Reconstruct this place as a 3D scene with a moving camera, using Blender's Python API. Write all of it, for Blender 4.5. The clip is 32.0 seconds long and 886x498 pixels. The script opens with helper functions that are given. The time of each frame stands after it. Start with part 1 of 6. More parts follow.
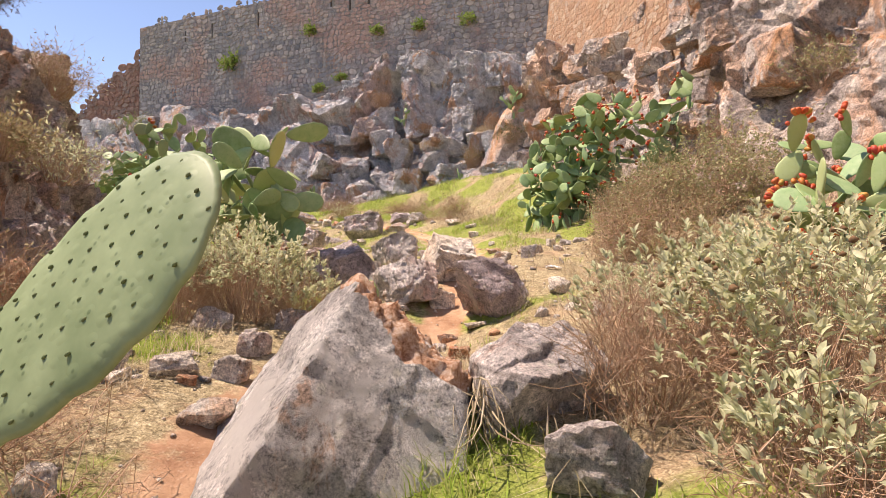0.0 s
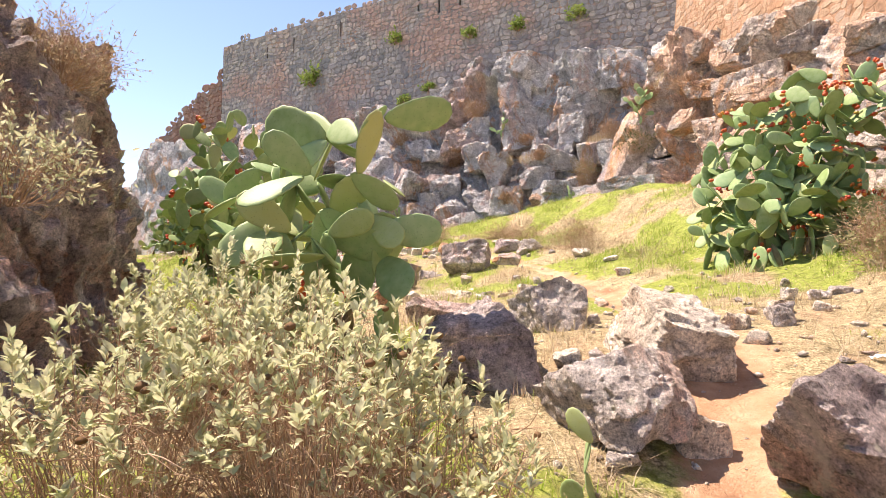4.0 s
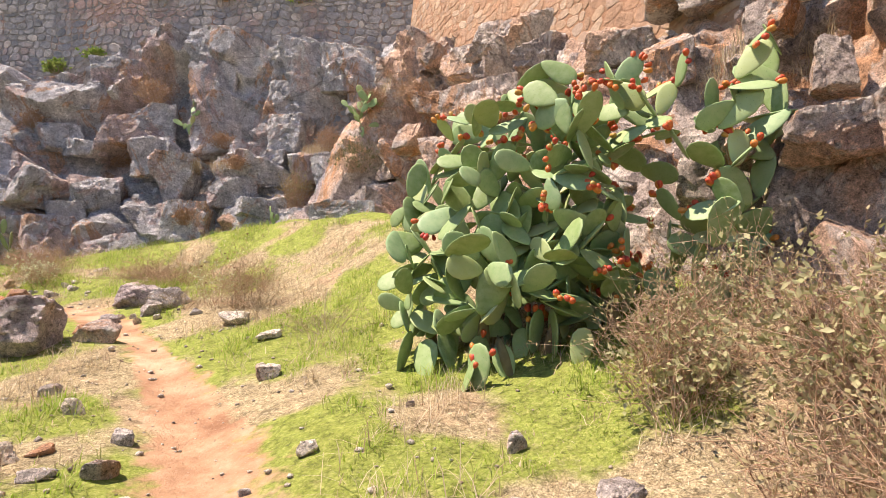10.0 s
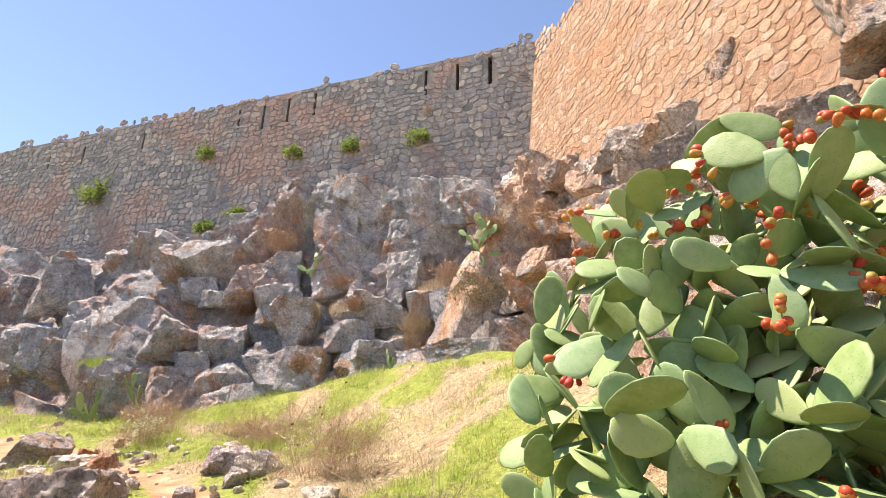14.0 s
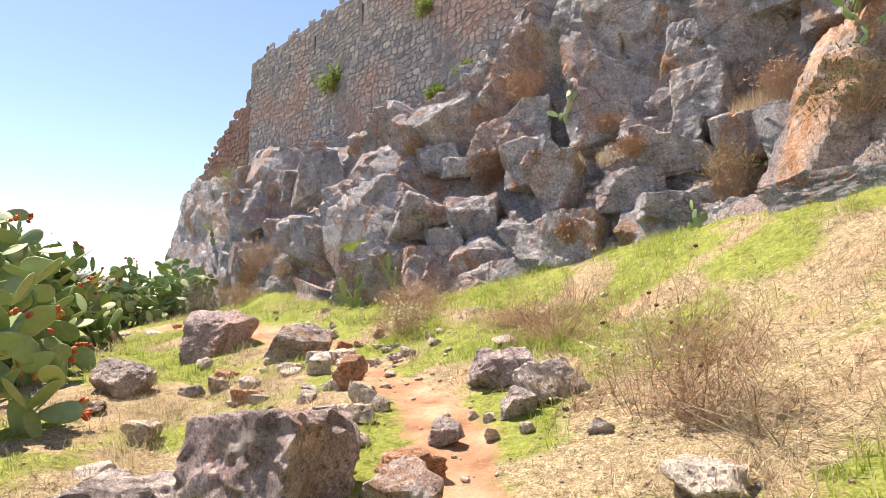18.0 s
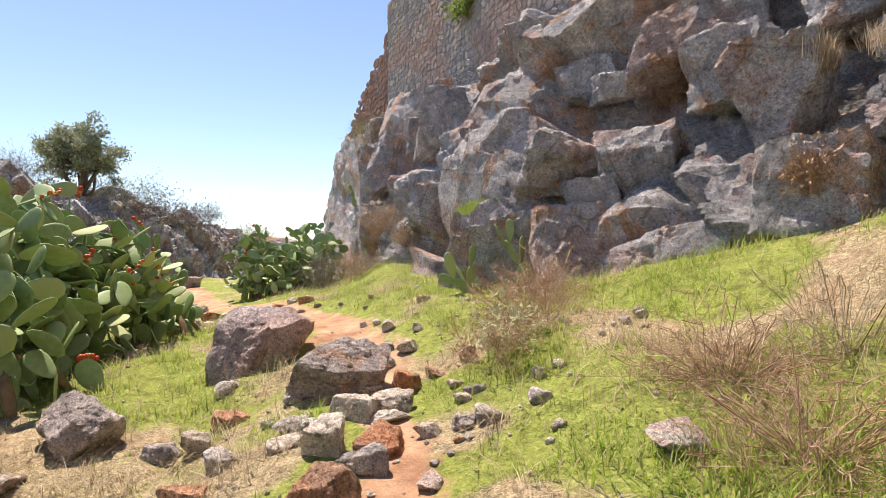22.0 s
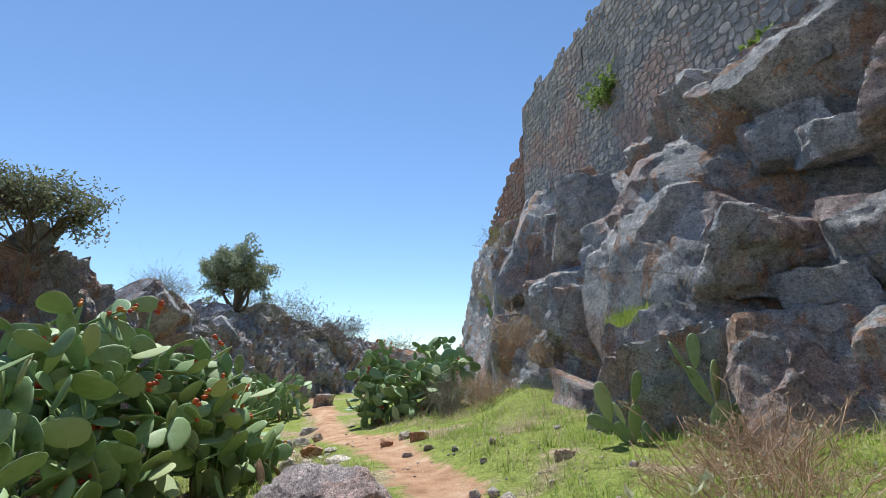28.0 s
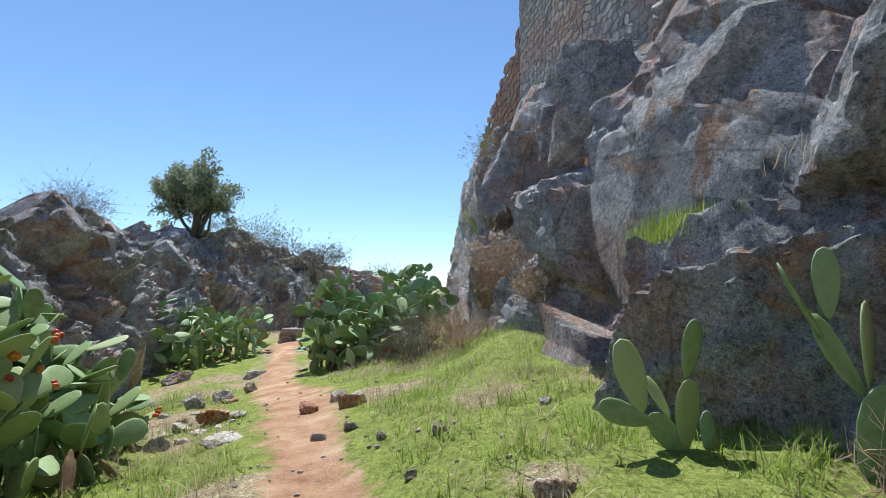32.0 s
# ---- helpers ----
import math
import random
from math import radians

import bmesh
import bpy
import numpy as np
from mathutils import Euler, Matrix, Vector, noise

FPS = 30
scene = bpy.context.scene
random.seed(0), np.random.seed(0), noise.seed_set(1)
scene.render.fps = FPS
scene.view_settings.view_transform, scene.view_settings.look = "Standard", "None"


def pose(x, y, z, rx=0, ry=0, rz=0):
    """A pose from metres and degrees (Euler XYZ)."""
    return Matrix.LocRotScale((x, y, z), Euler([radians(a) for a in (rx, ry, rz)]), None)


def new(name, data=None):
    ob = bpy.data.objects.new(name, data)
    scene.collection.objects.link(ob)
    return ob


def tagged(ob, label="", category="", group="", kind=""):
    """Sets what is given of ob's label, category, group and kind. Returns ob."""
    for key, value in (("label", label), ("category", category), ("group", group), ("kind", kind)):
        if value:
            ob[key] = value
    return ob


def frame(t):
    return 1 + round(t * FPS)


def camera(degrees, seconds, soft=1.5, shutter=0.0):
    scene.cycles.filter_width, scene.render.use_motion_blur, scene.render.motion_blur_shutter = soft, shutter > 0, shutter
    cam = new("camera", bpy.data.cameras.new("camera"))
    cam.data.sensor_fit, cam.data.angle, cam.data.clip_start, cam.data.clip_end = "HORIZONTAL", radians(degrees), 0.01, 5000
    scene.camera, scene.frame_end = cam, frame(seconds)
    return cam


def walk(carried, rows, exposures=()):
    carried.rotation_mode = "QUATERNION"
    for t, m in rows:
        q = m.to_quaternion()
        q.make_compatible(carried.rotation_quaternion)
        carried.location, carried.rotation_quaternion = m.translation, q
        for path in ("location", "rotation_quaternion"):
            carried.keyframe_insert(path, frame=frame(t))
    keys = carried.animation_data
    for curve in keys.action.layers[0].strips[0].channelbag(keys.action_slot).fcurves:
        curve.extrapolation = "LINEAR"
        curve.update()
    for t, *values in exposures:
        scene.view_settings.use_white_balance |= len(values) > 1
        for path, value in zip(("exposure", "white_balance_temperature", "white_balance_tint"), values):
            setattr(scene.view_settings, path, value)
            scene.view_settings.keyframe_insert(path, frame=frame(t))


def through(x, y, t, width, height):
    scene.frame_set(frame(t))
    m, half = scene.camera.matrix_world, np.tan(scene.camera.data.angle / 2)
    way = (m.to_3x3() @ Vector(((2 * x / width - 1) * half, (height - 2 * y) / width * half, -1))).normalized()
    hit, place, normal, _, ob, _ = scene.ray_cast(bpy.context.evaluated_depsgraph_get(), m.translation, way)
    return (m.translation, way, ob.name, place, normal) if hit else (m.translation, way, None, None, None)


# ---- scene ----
cam = camera(78.2, 32.0, 0.6)
METRES, EYE, TILT, LEAN, TURN = 20.0, 1.35, 0.0, 0.0, 0.0
ROWS = [
    (0.0, 0.0, 0.0, 0.0, 0.0, 0.0, -0.0),
    (0.5, 0.0044, 0.0199, 0.0003, 1.46, 0.49, -0.09),
    (1.0, 0.0008, 0.0442, 0.0027, 6.04, 0.96, -0.09),
    (1.5, -0.0053, 0.0636, 0.0027, 12.76, 1.95, 0.08),
    (2.0, -0.0145, 0.0796, 0.0051, 15.99, 3.83, 0.12),
    (2.5, -0.0288, 0.0901, 0.0049, 17.0, 4.58, -0.22),
    (3.0, -0.0383, 0.1023, 0.0099, 15.72, 4.08, -0.35),
    (3.5, -0.0499, 0.1249, 0.0091, 12.42, 3.47, -0.45),
    (4.0, -0.0479, 0.1424, 0.0151, 7.71, 2.2, -0.58),
    (4.5, -0.044, 0.1575, 0.0216, -2.12, 0.65, -1.08),
    (6.5, -0.0086, 0.2177, 0.0311, -8.63, -1.75, -0.93),
    (7.0, -0.0052, 0.2322, 0.0332, -8.65, -1.38, -1.2),
    (7.5, -0.0048, 0.2528, 0.0315, -8.68, -1.65, -1.4),
    (8.0, -0.0011, 0.2697, 0.0348, -8.68, -2.62, -1.37),
    (8.5, 0.0079, 0.2871, 0.0387, -8.55, -1.67, -1.06),
    (9.0, 0.021, 0.3051, 0.0413, -9.15, 0.95, -0.86),
    (9.5, 0.0263, 0.3199, 0.0472, -12.93, 2.15, -1.2),
    (10.0, 0.0324, 0.3246, 0.0512, -17.28, 4.4, -1.3),
    (10.5, 0.0413, 0.3291, 0.0541, -20.82, 8.34, -1.2),
    (11.0, 0.0486, 0.3329, 0.0575, -22.34, 12.56, -1.23),
    (11.5, 0.051, 0.3373, 0.0582, -22.65, 15.59, -1.46),
    (12.0, 0.0513, 0.3469, 0.0603, -22.47, 17.26, -1.6),
    (12.5, 0.0491, 0.3553, 0.0613, -20.86, 17.84, -1.68),
    (13.0, 0.0506, 0.3696, 0.0605, -16.49, 17.94, -1.46),
    (13.5, 0.0522, 0.3805, 0.0613, -9.78, 18.6, -1.05),
    (14.0, 0.0498, 0.3959, 0.06, -3.49, 18.73, -0.99),
    (14.5, 0.0436, 0.4093, 0.0655, 2.66, 18.48, -0.97),
    (15.0, 0.0354, 0.4249, 0.0624, 7.26, 18.29, -0.81),
    (15.5, 0.0238, 0.4403, 0.0658, 9.78, 17.9, -0.79),
    (17.5, 0.0063, 0.511, 0.0624, 19.04, 7.93, 0.19),
    (18.0, 0.0055, 0.5346, 0.0705, 22.07, 5.45, 0.3),
    (18.5, 0.0077, 0.559, 0.0723, 24.06, 4.08, 0.52),
    (19.0, -0.0004, 0.5805, 0.0748, 26.75, 3.5, 0.46),
    (19.5, -0.0084, 0.5982, 0.0786, 29.78, 3.16, 0.26),
    (20.0, -0.0098, 0.619, 0.0785, 31.97, 1.53, 0.76),
    (20.5, -0.0128, 0.6336, 0.0818, 34.64, 0.87, 0.77),
    (21.0, -0.0212, 0.6508, 0.0849, 37.29, 0.52, 0.64),
    (21.5, -0.0264, 0.6689, 0.0853, 38.8, 0.46, 0.77),
    (22.0, -0.0319, 0.6815, 0.0924, 40.31, 0.4, 0.81),
    (22.5, -0.0409, 0.6884, 0.0925, 42.42, 0.76, 0.59),
    (23.0, -0.0482, 0.6955, 0.0937, 44.14, 0.76, 0.58),
    (23.5, -0.0542, 0.7058, 0.0932, 44.93, 0.74, 0.73),
    (24.0, -0.0588, 0.7145, 0.0955, 46.12, 0.92, 0.78),
    (24.5, -0.0663, 0.7244, 0.0943, 47.65, 1.05, 0.73),
    (25.0, -0.0767, 0.7353, 0.0982, 48.92, 0.83, 0.73),
    (25.5, -0.0838, 0.7405, 0.1009, 49.85, 2.16, 0.6),
    (26.0, -0.0876, 0.7484, 0.1038, 51.91, 4.75, 0.78),
    (26.5, -0.0881, 0.7514, 0.1049, 53.47, 8.37, 0.76),
    (28.5, -0.0995, 0.7631, 0.1003, 55.72, 12.18, 0.5),
    (29.0, -0.1137, 0.7724, 0.1016, 56.4, 10.67, 0.45),
    (29.5, -0.1256, 0.7843, 0.0999, 56.52, 9.08, 0.53),
    (30.0, -0.1388, 0.7985, 0.1023, 56.58, 7.9, 0.61),
    (30.5, -0.152, 0.8098, 0.1022, 56.61, 7.39, 0.48),
    (31.0, -0.1625, 0.8216, 0.1012, 56.51, 6.84, 0.42),
    (31.5, -0.1735, 0.8423, 0.1018, 55.9, 5.86, 0.71),
    (32.0, -0.1835, 0.8542, 0.1049, 55.6, 4.8, 0.5),
]
walk(cam, [(t, pose(0, 0, EYE, TILT, LEAN, TURN) @ pose(METRES * x, METRES * y, METRES * z, 90 + pitch, roll, yaw)) for t, x, y, z, yaw, pitch, roll in ROWS],
     [(0.0, 0.85, 7650, 24), (2.0, 1.4, 7600, 23), (4.0, 1.3, 7600, 22), (8.0, 0.95, 7500, 22), (10.0, 1.05, 7500, 22), (13.0, 1.3, 7500, 20), (15.0, 1.25, 7400, 19), (19.0, 1.15, 7500, 20), (21.0, 1.05, 7450, 20), (23.0, 0.75, 7050, 16), (26.0, 0.5, 6400, 9), (29.0, 0.4, 5900, 6), (32.0, 0.45, 5900, 6)])

# ---- world, sun ----
SUN_AZ, SUN_EL = radians(-73), radians(63)
sun_dir = Vector((math.sin(SUN_AZ) * math.cos(SUN_EL), math.cos(SUN_AZ) * math.cos(SUN_EL), math.sin(SUN_EL)))
world = bpy.data.worlds.new("world")
scene.world = world
world.use_nodes = True
wn = world.node_tree.nodes
sky = wn.new("ShaderNodeTexSky")
sky.sky_type, sky.sun_disc, sky.sun_elevation, sky.sun_rotation = "NISHITA", False, SUN_EL, SUN_AZ
sky.air_density, sky.dust_density, sky.ozone_density = 1.0, 0.0, 3.2
sky.altitude = 1200
wn["Background"].inputs[1].default_value = 0.118
world.node_tree.links.new(sky.outputs[0], wn["Background"].inputs[0])
sun = new("sun", bpy.data.lights.new("sun", "SUN"))
sun.data.energy, sun.data.angle, sun.data.color = 4.5, radians(0.5), (1.0, 0.94, 0.85)
sun.matrix_world = Matrix.Translation((-20, 10, 40)) @ (-sun_dir).to_track_quat("-Z", "Y").to_matrix().to_4x4()


# ---- materials ----
class Nodes:
    """Short forms for building a node material."""

    def __init__(self, name):
        self.mat = bpy.data.materials.new(name)
        self.mat.use_nodes = True
        self.t = self.mat.node_tree
        self.bsdf = self.t.nodes["Principled BSDF"]
        self.co = self.t.nodes.new("ShaderNodeNewGeometry").outputs["Position"]

    def set(self, node, key, v):
        if v is None:
            return
        if isinstance(v, bpy.types.NodeSocket):
            self.t.links.new(v, node.inputs[key])
        elif isinstance(v, tuple) and len(v) == 3 and node.inputs[key].type == "RGBA":
            node.inputs[key].default_value = (*v, 1)
        else:
            node.inputs[key].default_value = v

    def local(self):
        self.co = self.t.nodes.new("ShaderNodeTexCoord").outputs["Object"]
        return self

    def noise(self, scale, detail=4, rough=0.55, stretch=None, distort=0.0):
        n = self.t.nodes.new("ShaderNodeTexNoise")
        co = self.co
        if stretch:
            m = self.t.nodes.new("ShaderNodeMapping")
            self.set(m, "Vector", co)
            m.inputs["Scale"].default_value = stretch
            co = m.outputs[0]
        self.set(n, "Vector", co)
        for k, v in (("Scale", scale), ("Detail", detail), ("Roughness", rough), ("Distortion", distort)):
            n.inputs[k].default_value = v
        return n.outputs["Fac"]

    def voronoi(self, scale, feature="F1"):
        n = self.t.nodes.new("ShaderNodeTexVoronoi")
        n.feature = feature
        self.set(n, "Vector", self.co)
        n.inputs["Scale"].default_value = scale
        return n.outputs["Distance"]

    def ramp(self, fac, stops):
        n = self.t.nodes.new("ShaderNodeValToRGB")
        self.set(n, "Fac", fac)
        e = n.color_ramp.elements
        while len(e) < len(stops):
            e.new(0.5)
        for el, (p, c) in zip(e, stops):
            el.position, el.color = p, ((*c, 1) if isinstance(c, tuple) else (c, c, c, 1))
        return n.outputs["Color"]

    def mix(self, fac, a, b, how="MIX"):
        n = self.t.nodes.new("ShaderNodeMix")
        n.data_type, n.blend_type = "RGBA", how
        self.set(n, 0, fac)
        self.set(n, 6, a)
        self.set(n, 7, b)
        return n.outputs[2]

    def math(self, op, a, b=0.0):
        n = self.t.nodes.new("ShaderNodeMath")
        n.operation = op
        self.set(n, 0, a)
        self.set(n, 1, b)
        return n.outputs[0]

    def attr(self, name):
        n = self.t.nodes.new("ShaderNodeAttribute")
        n.attribute_name = name
        return n.outputs["Fac"]

    def rnd(self):
        a = self.t.nodes.new("ShaderNodeObjectInfo").outputs["Random"]
        b = self.t.nodes.new("ShaderNodeNewGeometry").outputs["Random Per Island"]
        return self.math("FRACT", self.math("ADD", a, b))

    def bump(self, height, strength, dist, under=None):
        n = self.t.nodes.new("ShaderNodeBump")
        self.set(n, "Height", height)
        n.inputs["Strength"].default_value, n.inputs["Distance"].default_value = strength, dist
        if under is not None:
            self.t.links.new(under, n.inputs["Normal"])
        return n.outputs[0]

    def done(self, color, rough=0.9, normal=None, spec=0.3, sss=0.0):
        self.set(self.bsdf, "Base Color", color)
        self.set(self.bsdf, "Roughness", rough)
        self.set(self.bsdf, "Specular IOR Level", spec)
        if normal is not None:
            self.set(self.bsdf, "Normal", normal)
        return self.mat


def rock_material(name, greys, warm, rust, warm_from=0.5, lichen=0.62, rust_from=0.56, relief=0.45, chalky=0.65, chalk_from=0.58):
    n = Nodes(name)
    dark = tuple(0.75 * c for c in greys[0])
    base = n.ramp(n.noise(1.5, 10, 0.68, None, 0.5), [(0.34, dark), (0.44, greys[0]), (0.53, greys[1]), (0.64, greys[2])])
    base = n.mix(n.ramp(n.noise(0.75, 9, 0.68, (1, 1, 0.7), 0.8), [(warm_from, 0.0), (warm_from + 0.035, 0.8)]), base, warm)
    base = n.mix(n.ramp(n.noise(1.05, 9, 0.7, (1.2, 1.2, 0.6), 0.9), [(rust_from, 0.0), (rust_from + 0.04, 0.78)]), base, rust)
    base = n.mix(1.0, base, n.ramp(n.noise(5.5, 10, 0.74, None, 0.4), [(0.38, 0.66), (0.48, 0.98), (0.54, 1.05), (0.62, 1.34)]), "MULTIPLY")
    spots = n.math("MULTIPLY", n.ramp(n.voronoi(9.0), [(0.16, 1.0), (0.24, 0.0)]), n.ramp(n.noise(1.7, 3), [(lichen - 0.06, 0.0), (lichen, 0.75)]))
    base = n.mix(spots, base, (0.55, 0.53, 0.45))
    pits = n.ramp(n.noise(28, 6, 0.8), [(0.39, 0.4), (0.46, 0.95), (0.56, 1.06), (0.64, 1.5)])
    base = n.mix(1.0, base, pits, "MULTIPLY")
    base = n.mix(1.0, base, n.ramp(n.noise(80, 4, 0.8), [(0.4, 0.68), (0.5, 1.02), (0.6, 1.3)]), "MULTIPLY")
    plain = n.co
    warp = n.t.nodes.new("ShaderNodeMix")
    warp.data_type = "VECTOR"
    warp.inputs[0].default_value = 0.14
    wob = n.t.nodes.new("ShaderNodeTexNoise")
    wob.inputs["Scale"].default_value = 1.8
    wob.inputs["Detail"].default_value = 5
    n.t.links.new(plain, wob.inputs["Vector"])
    n.t.links.new(plain, warp.inputs[4])
    n.t.links.new(wob.outputs["Color"], warp.inputs[5])
    n.co = warp.outputs[1]
    crack = n.ramp(n.voronoi(1.1, "DISTANCE_TO_EDGE"), [(0.0, 0.0), (0.018, 1.0)])
    n.co = plain
    crack = n.math("MAXIMUM", crack, n.ramp(n.noise(0.9, 3), [(0.48, 0.0), (0.56, 1.0)]))
    base = n.mix(n.math("MULTIPLY", n.math("SUBTRACT", 1.0, crack), 0.5), base, (0.12, 0.09, 0.07))
    streak = n.ramp(n.noise(1.6, 6, 0.7, (1.6, 1.6, 0.22), 0.4), [(0.56, 0.0), (0.64, 0.35)])
    base = n.mix(streak, base, (0.17, 0.165, 0.165))
    chalk = n.ramp(n.noise(2.3, 7, 0.75, (1, 1, 0.7), 0.8), [(chalk_from, 0.0), (chalk_from + 0.06, chalky)])
    base = n.mix(chalk, base, (0.70, 0.66, 0.61))
    b = n.bump(crack, 0.6, 0.04)
    b = n.bump(n.noise(5, 10, 0.75), 1.0, 0.14 * relief, b)
    b = n.bump(n.noise(15, 8, 0.8), 1.0, 0.05 * relief, b)
    b = n.bump(n.noise(48, 5, 0.8), 0.9, 0.016 * relief, b)
    return n.done(base, 0.93, b, 0.2)


M_CLIFF = rock_material("cliff_limestone", ((0.43, 0.43, 0.44), (0.58, 0.565, 0.565), (0.72, 0.69, 0.67)), (0.54, 0.40, 0.36), (0.56, 0.33, 0.20), 0.525, 0.6, 0.55, 1.0, 0.35)
M_CLIFF_WARM = rock_material("warm_limestone", ((0.34, 0.28, 0.25), (0.50, 0.42, 0.36), (0.64, 0.56, 0.49)), (0.56, 0.36, 0.25), (0.55, 0.28, 0.14), 0.50)
M_ROCK = rock_material("boulder_limestone", ((0.50, 0.44, 0.41), (0.63, 0.56, 0.52), (0.75, 0.68, 0.63)), (0.60, 0.44, 0.37), (0.50, 0.30, 0.19), 0.545, 0.52, 0.60, 0.7)
M_ROCK_MAUVE = rock_material("mauve_limestone", ((0.47, 0.39, 0.38), (0.60, 0.51, 0.49), (0.72, 0.64, 0.61)), (0.60, 0.43, 0.38), (0.48, 0.29, 0.20), 0.53, 0.54, 0.62, 0.8)
M_CLIFF_PINK = rock_material("pinkish_limestone", ((0.48, 0.40, 0.37), (0.65, 0.56, 0.52), (0.78, 0.71, 0.66)), (0.62, 0.43, 0.35), (0.50, 0.27, 0.16), 0.51, 0.52, 0.58, 0.8)
M_ROCK_RED = rock_material("reddish_stone", ((0.46, 0.29, 0.20), (0.57, 0.38, 0.26), (0.66, 0.47, 0.34)), (0.50, 0.26, 0.15), (0.48, 0.20, 0.10), 0.47, 0.7)
M_PEAK = rock_material("lichen_whitened_limestone", ((0.52, 0.48, 0.45), (0.68, 0.64, 0.60), (0.80, 0.77, 0.73)), (0.54, 0.40, 0.33), (0.46, 0.30, 0.21), 0.58, 0.46, 0.62, 0.7, 0.9, 0.49)
M_ROCK_PALE = rock_material("pale_stone", ((0.58, 0.50, 0.41), (0.69, 0.61, 0.52), (0.78, 0.71, 0.62)), (0.62, 0.48, 0.37), (0.48, 0.30, 0.19), 0.6, 0.6)


def masonry_material(name, tones, patch, patch_from):
    n = Nodes(name)
    base = n.ramp(n.rnd(), [(i / max(1, len(tones) - 1), c) for i, c in enumerate(tones)])
    base = n.mix(n.ramp(n.noise(0.45, 5, 0.6), [(patch_from, 0.0), (patch_from + 0.11, 0.55)]), base, patch)
    base = n.mix(1.0, base, n.ramp(n.noise(7, 6, 0.7), [(0.3, 0.62), (0.62, 1.1)]), "MULTIPLY")
    base = n.mix(n.ramp(n.noise(2.2, 4, 0.7, (1, 1, 0.25)), [(0.6, 0.0), (0.75, 0.4)]), base, (0.11, 0.10, 0.10))
    b = n.bump(n.noise(14, 8, 0.7), 0.8, 0.035)
    return n.done(base, 0.94, b, 0.2)


def crust_material():
    n = Nodes("crumbling_rust_crust")
    base = n.ramp(n.noise(20, 8, 0.8), [(0.36, (0.20, 0.09, 0.05)), (0.44, (0.50, 0.27, 0.16)), (0.52, (0.66, 0.44, 0.31)), (0.62, (0.78, 0.64, 0.53))])
    return n.done(base, 0.97, n.bump(n.noise(22, 9, 0.8), 0.8, 0.06), 0.1)


M_CRUST = crust_material()
M_STONE_GREY = masonry_material("grey_rubble_stone", ((0.17, 0.175, 0.19), (0.33, 0.315, 0.315), (0.25, 0.245, 0.25), (0.43, 0.39, 0.36), (0.22, 0.22, 0.24)), (0.46, 0.26, 0.20), 0.485)
M_STONE_WARM = masonry_material("ochre_rubble_stone", ((0.42, 0.27, 0.17), (0.48, 0.33, 0.22), (0.36, 0.22, 0.14), (0.53, 0.41, 0.30), (0.44, 0.26, 0.16), (0.40, 0.31, 0.24)), (0.50, 0.26, 0.14), 0.54)
M_STONE_RED = masonry_material("red_rubble_stone", ((0.24, 0.145, 0.115), (0.29, 0.18, 0.145), (0.22, 0.16, 0.14), (0.29, 0.22, 0.19)), (0.29, 0.14, 0.105), 0.5)


def mortar_material(name, a, b, c):
    n = Nodes(name)
    base = n.ramp(n.noise(0.8, 6, 0.65), [(0.36, a), (0.52, b), (0.68, c)])
    base = n.mix(1.0, base, n.ramp(n.noise(16, 5, 0.7), [(0.3, 0.6), (0.6, 1.1)]), "MULTIPLY")
    return n.done(base, 0.96, n.bump(n.noise(22, 6, 0.7), 0.8, 0.03), 0.15)


M_MORTAR = mortar_material("grey_mortar", (0.21, 0.20, 0.195), (0.29, 0.26, 0.24), (0.44, 0.26, 0.19))
M_MORTAR_WARM = mortar_material("ochre_mortar", (0.34, 0.19, 0.115), (0.43, 0.26, 0.165), (0.48, 0.32, 0.21))
M_MORTAR_RED = mortar_material("red_mortar", (0.20, 0.11, 0.085), (0.27, 0.145, 0.11), (0.30, 0.19, 0.15))


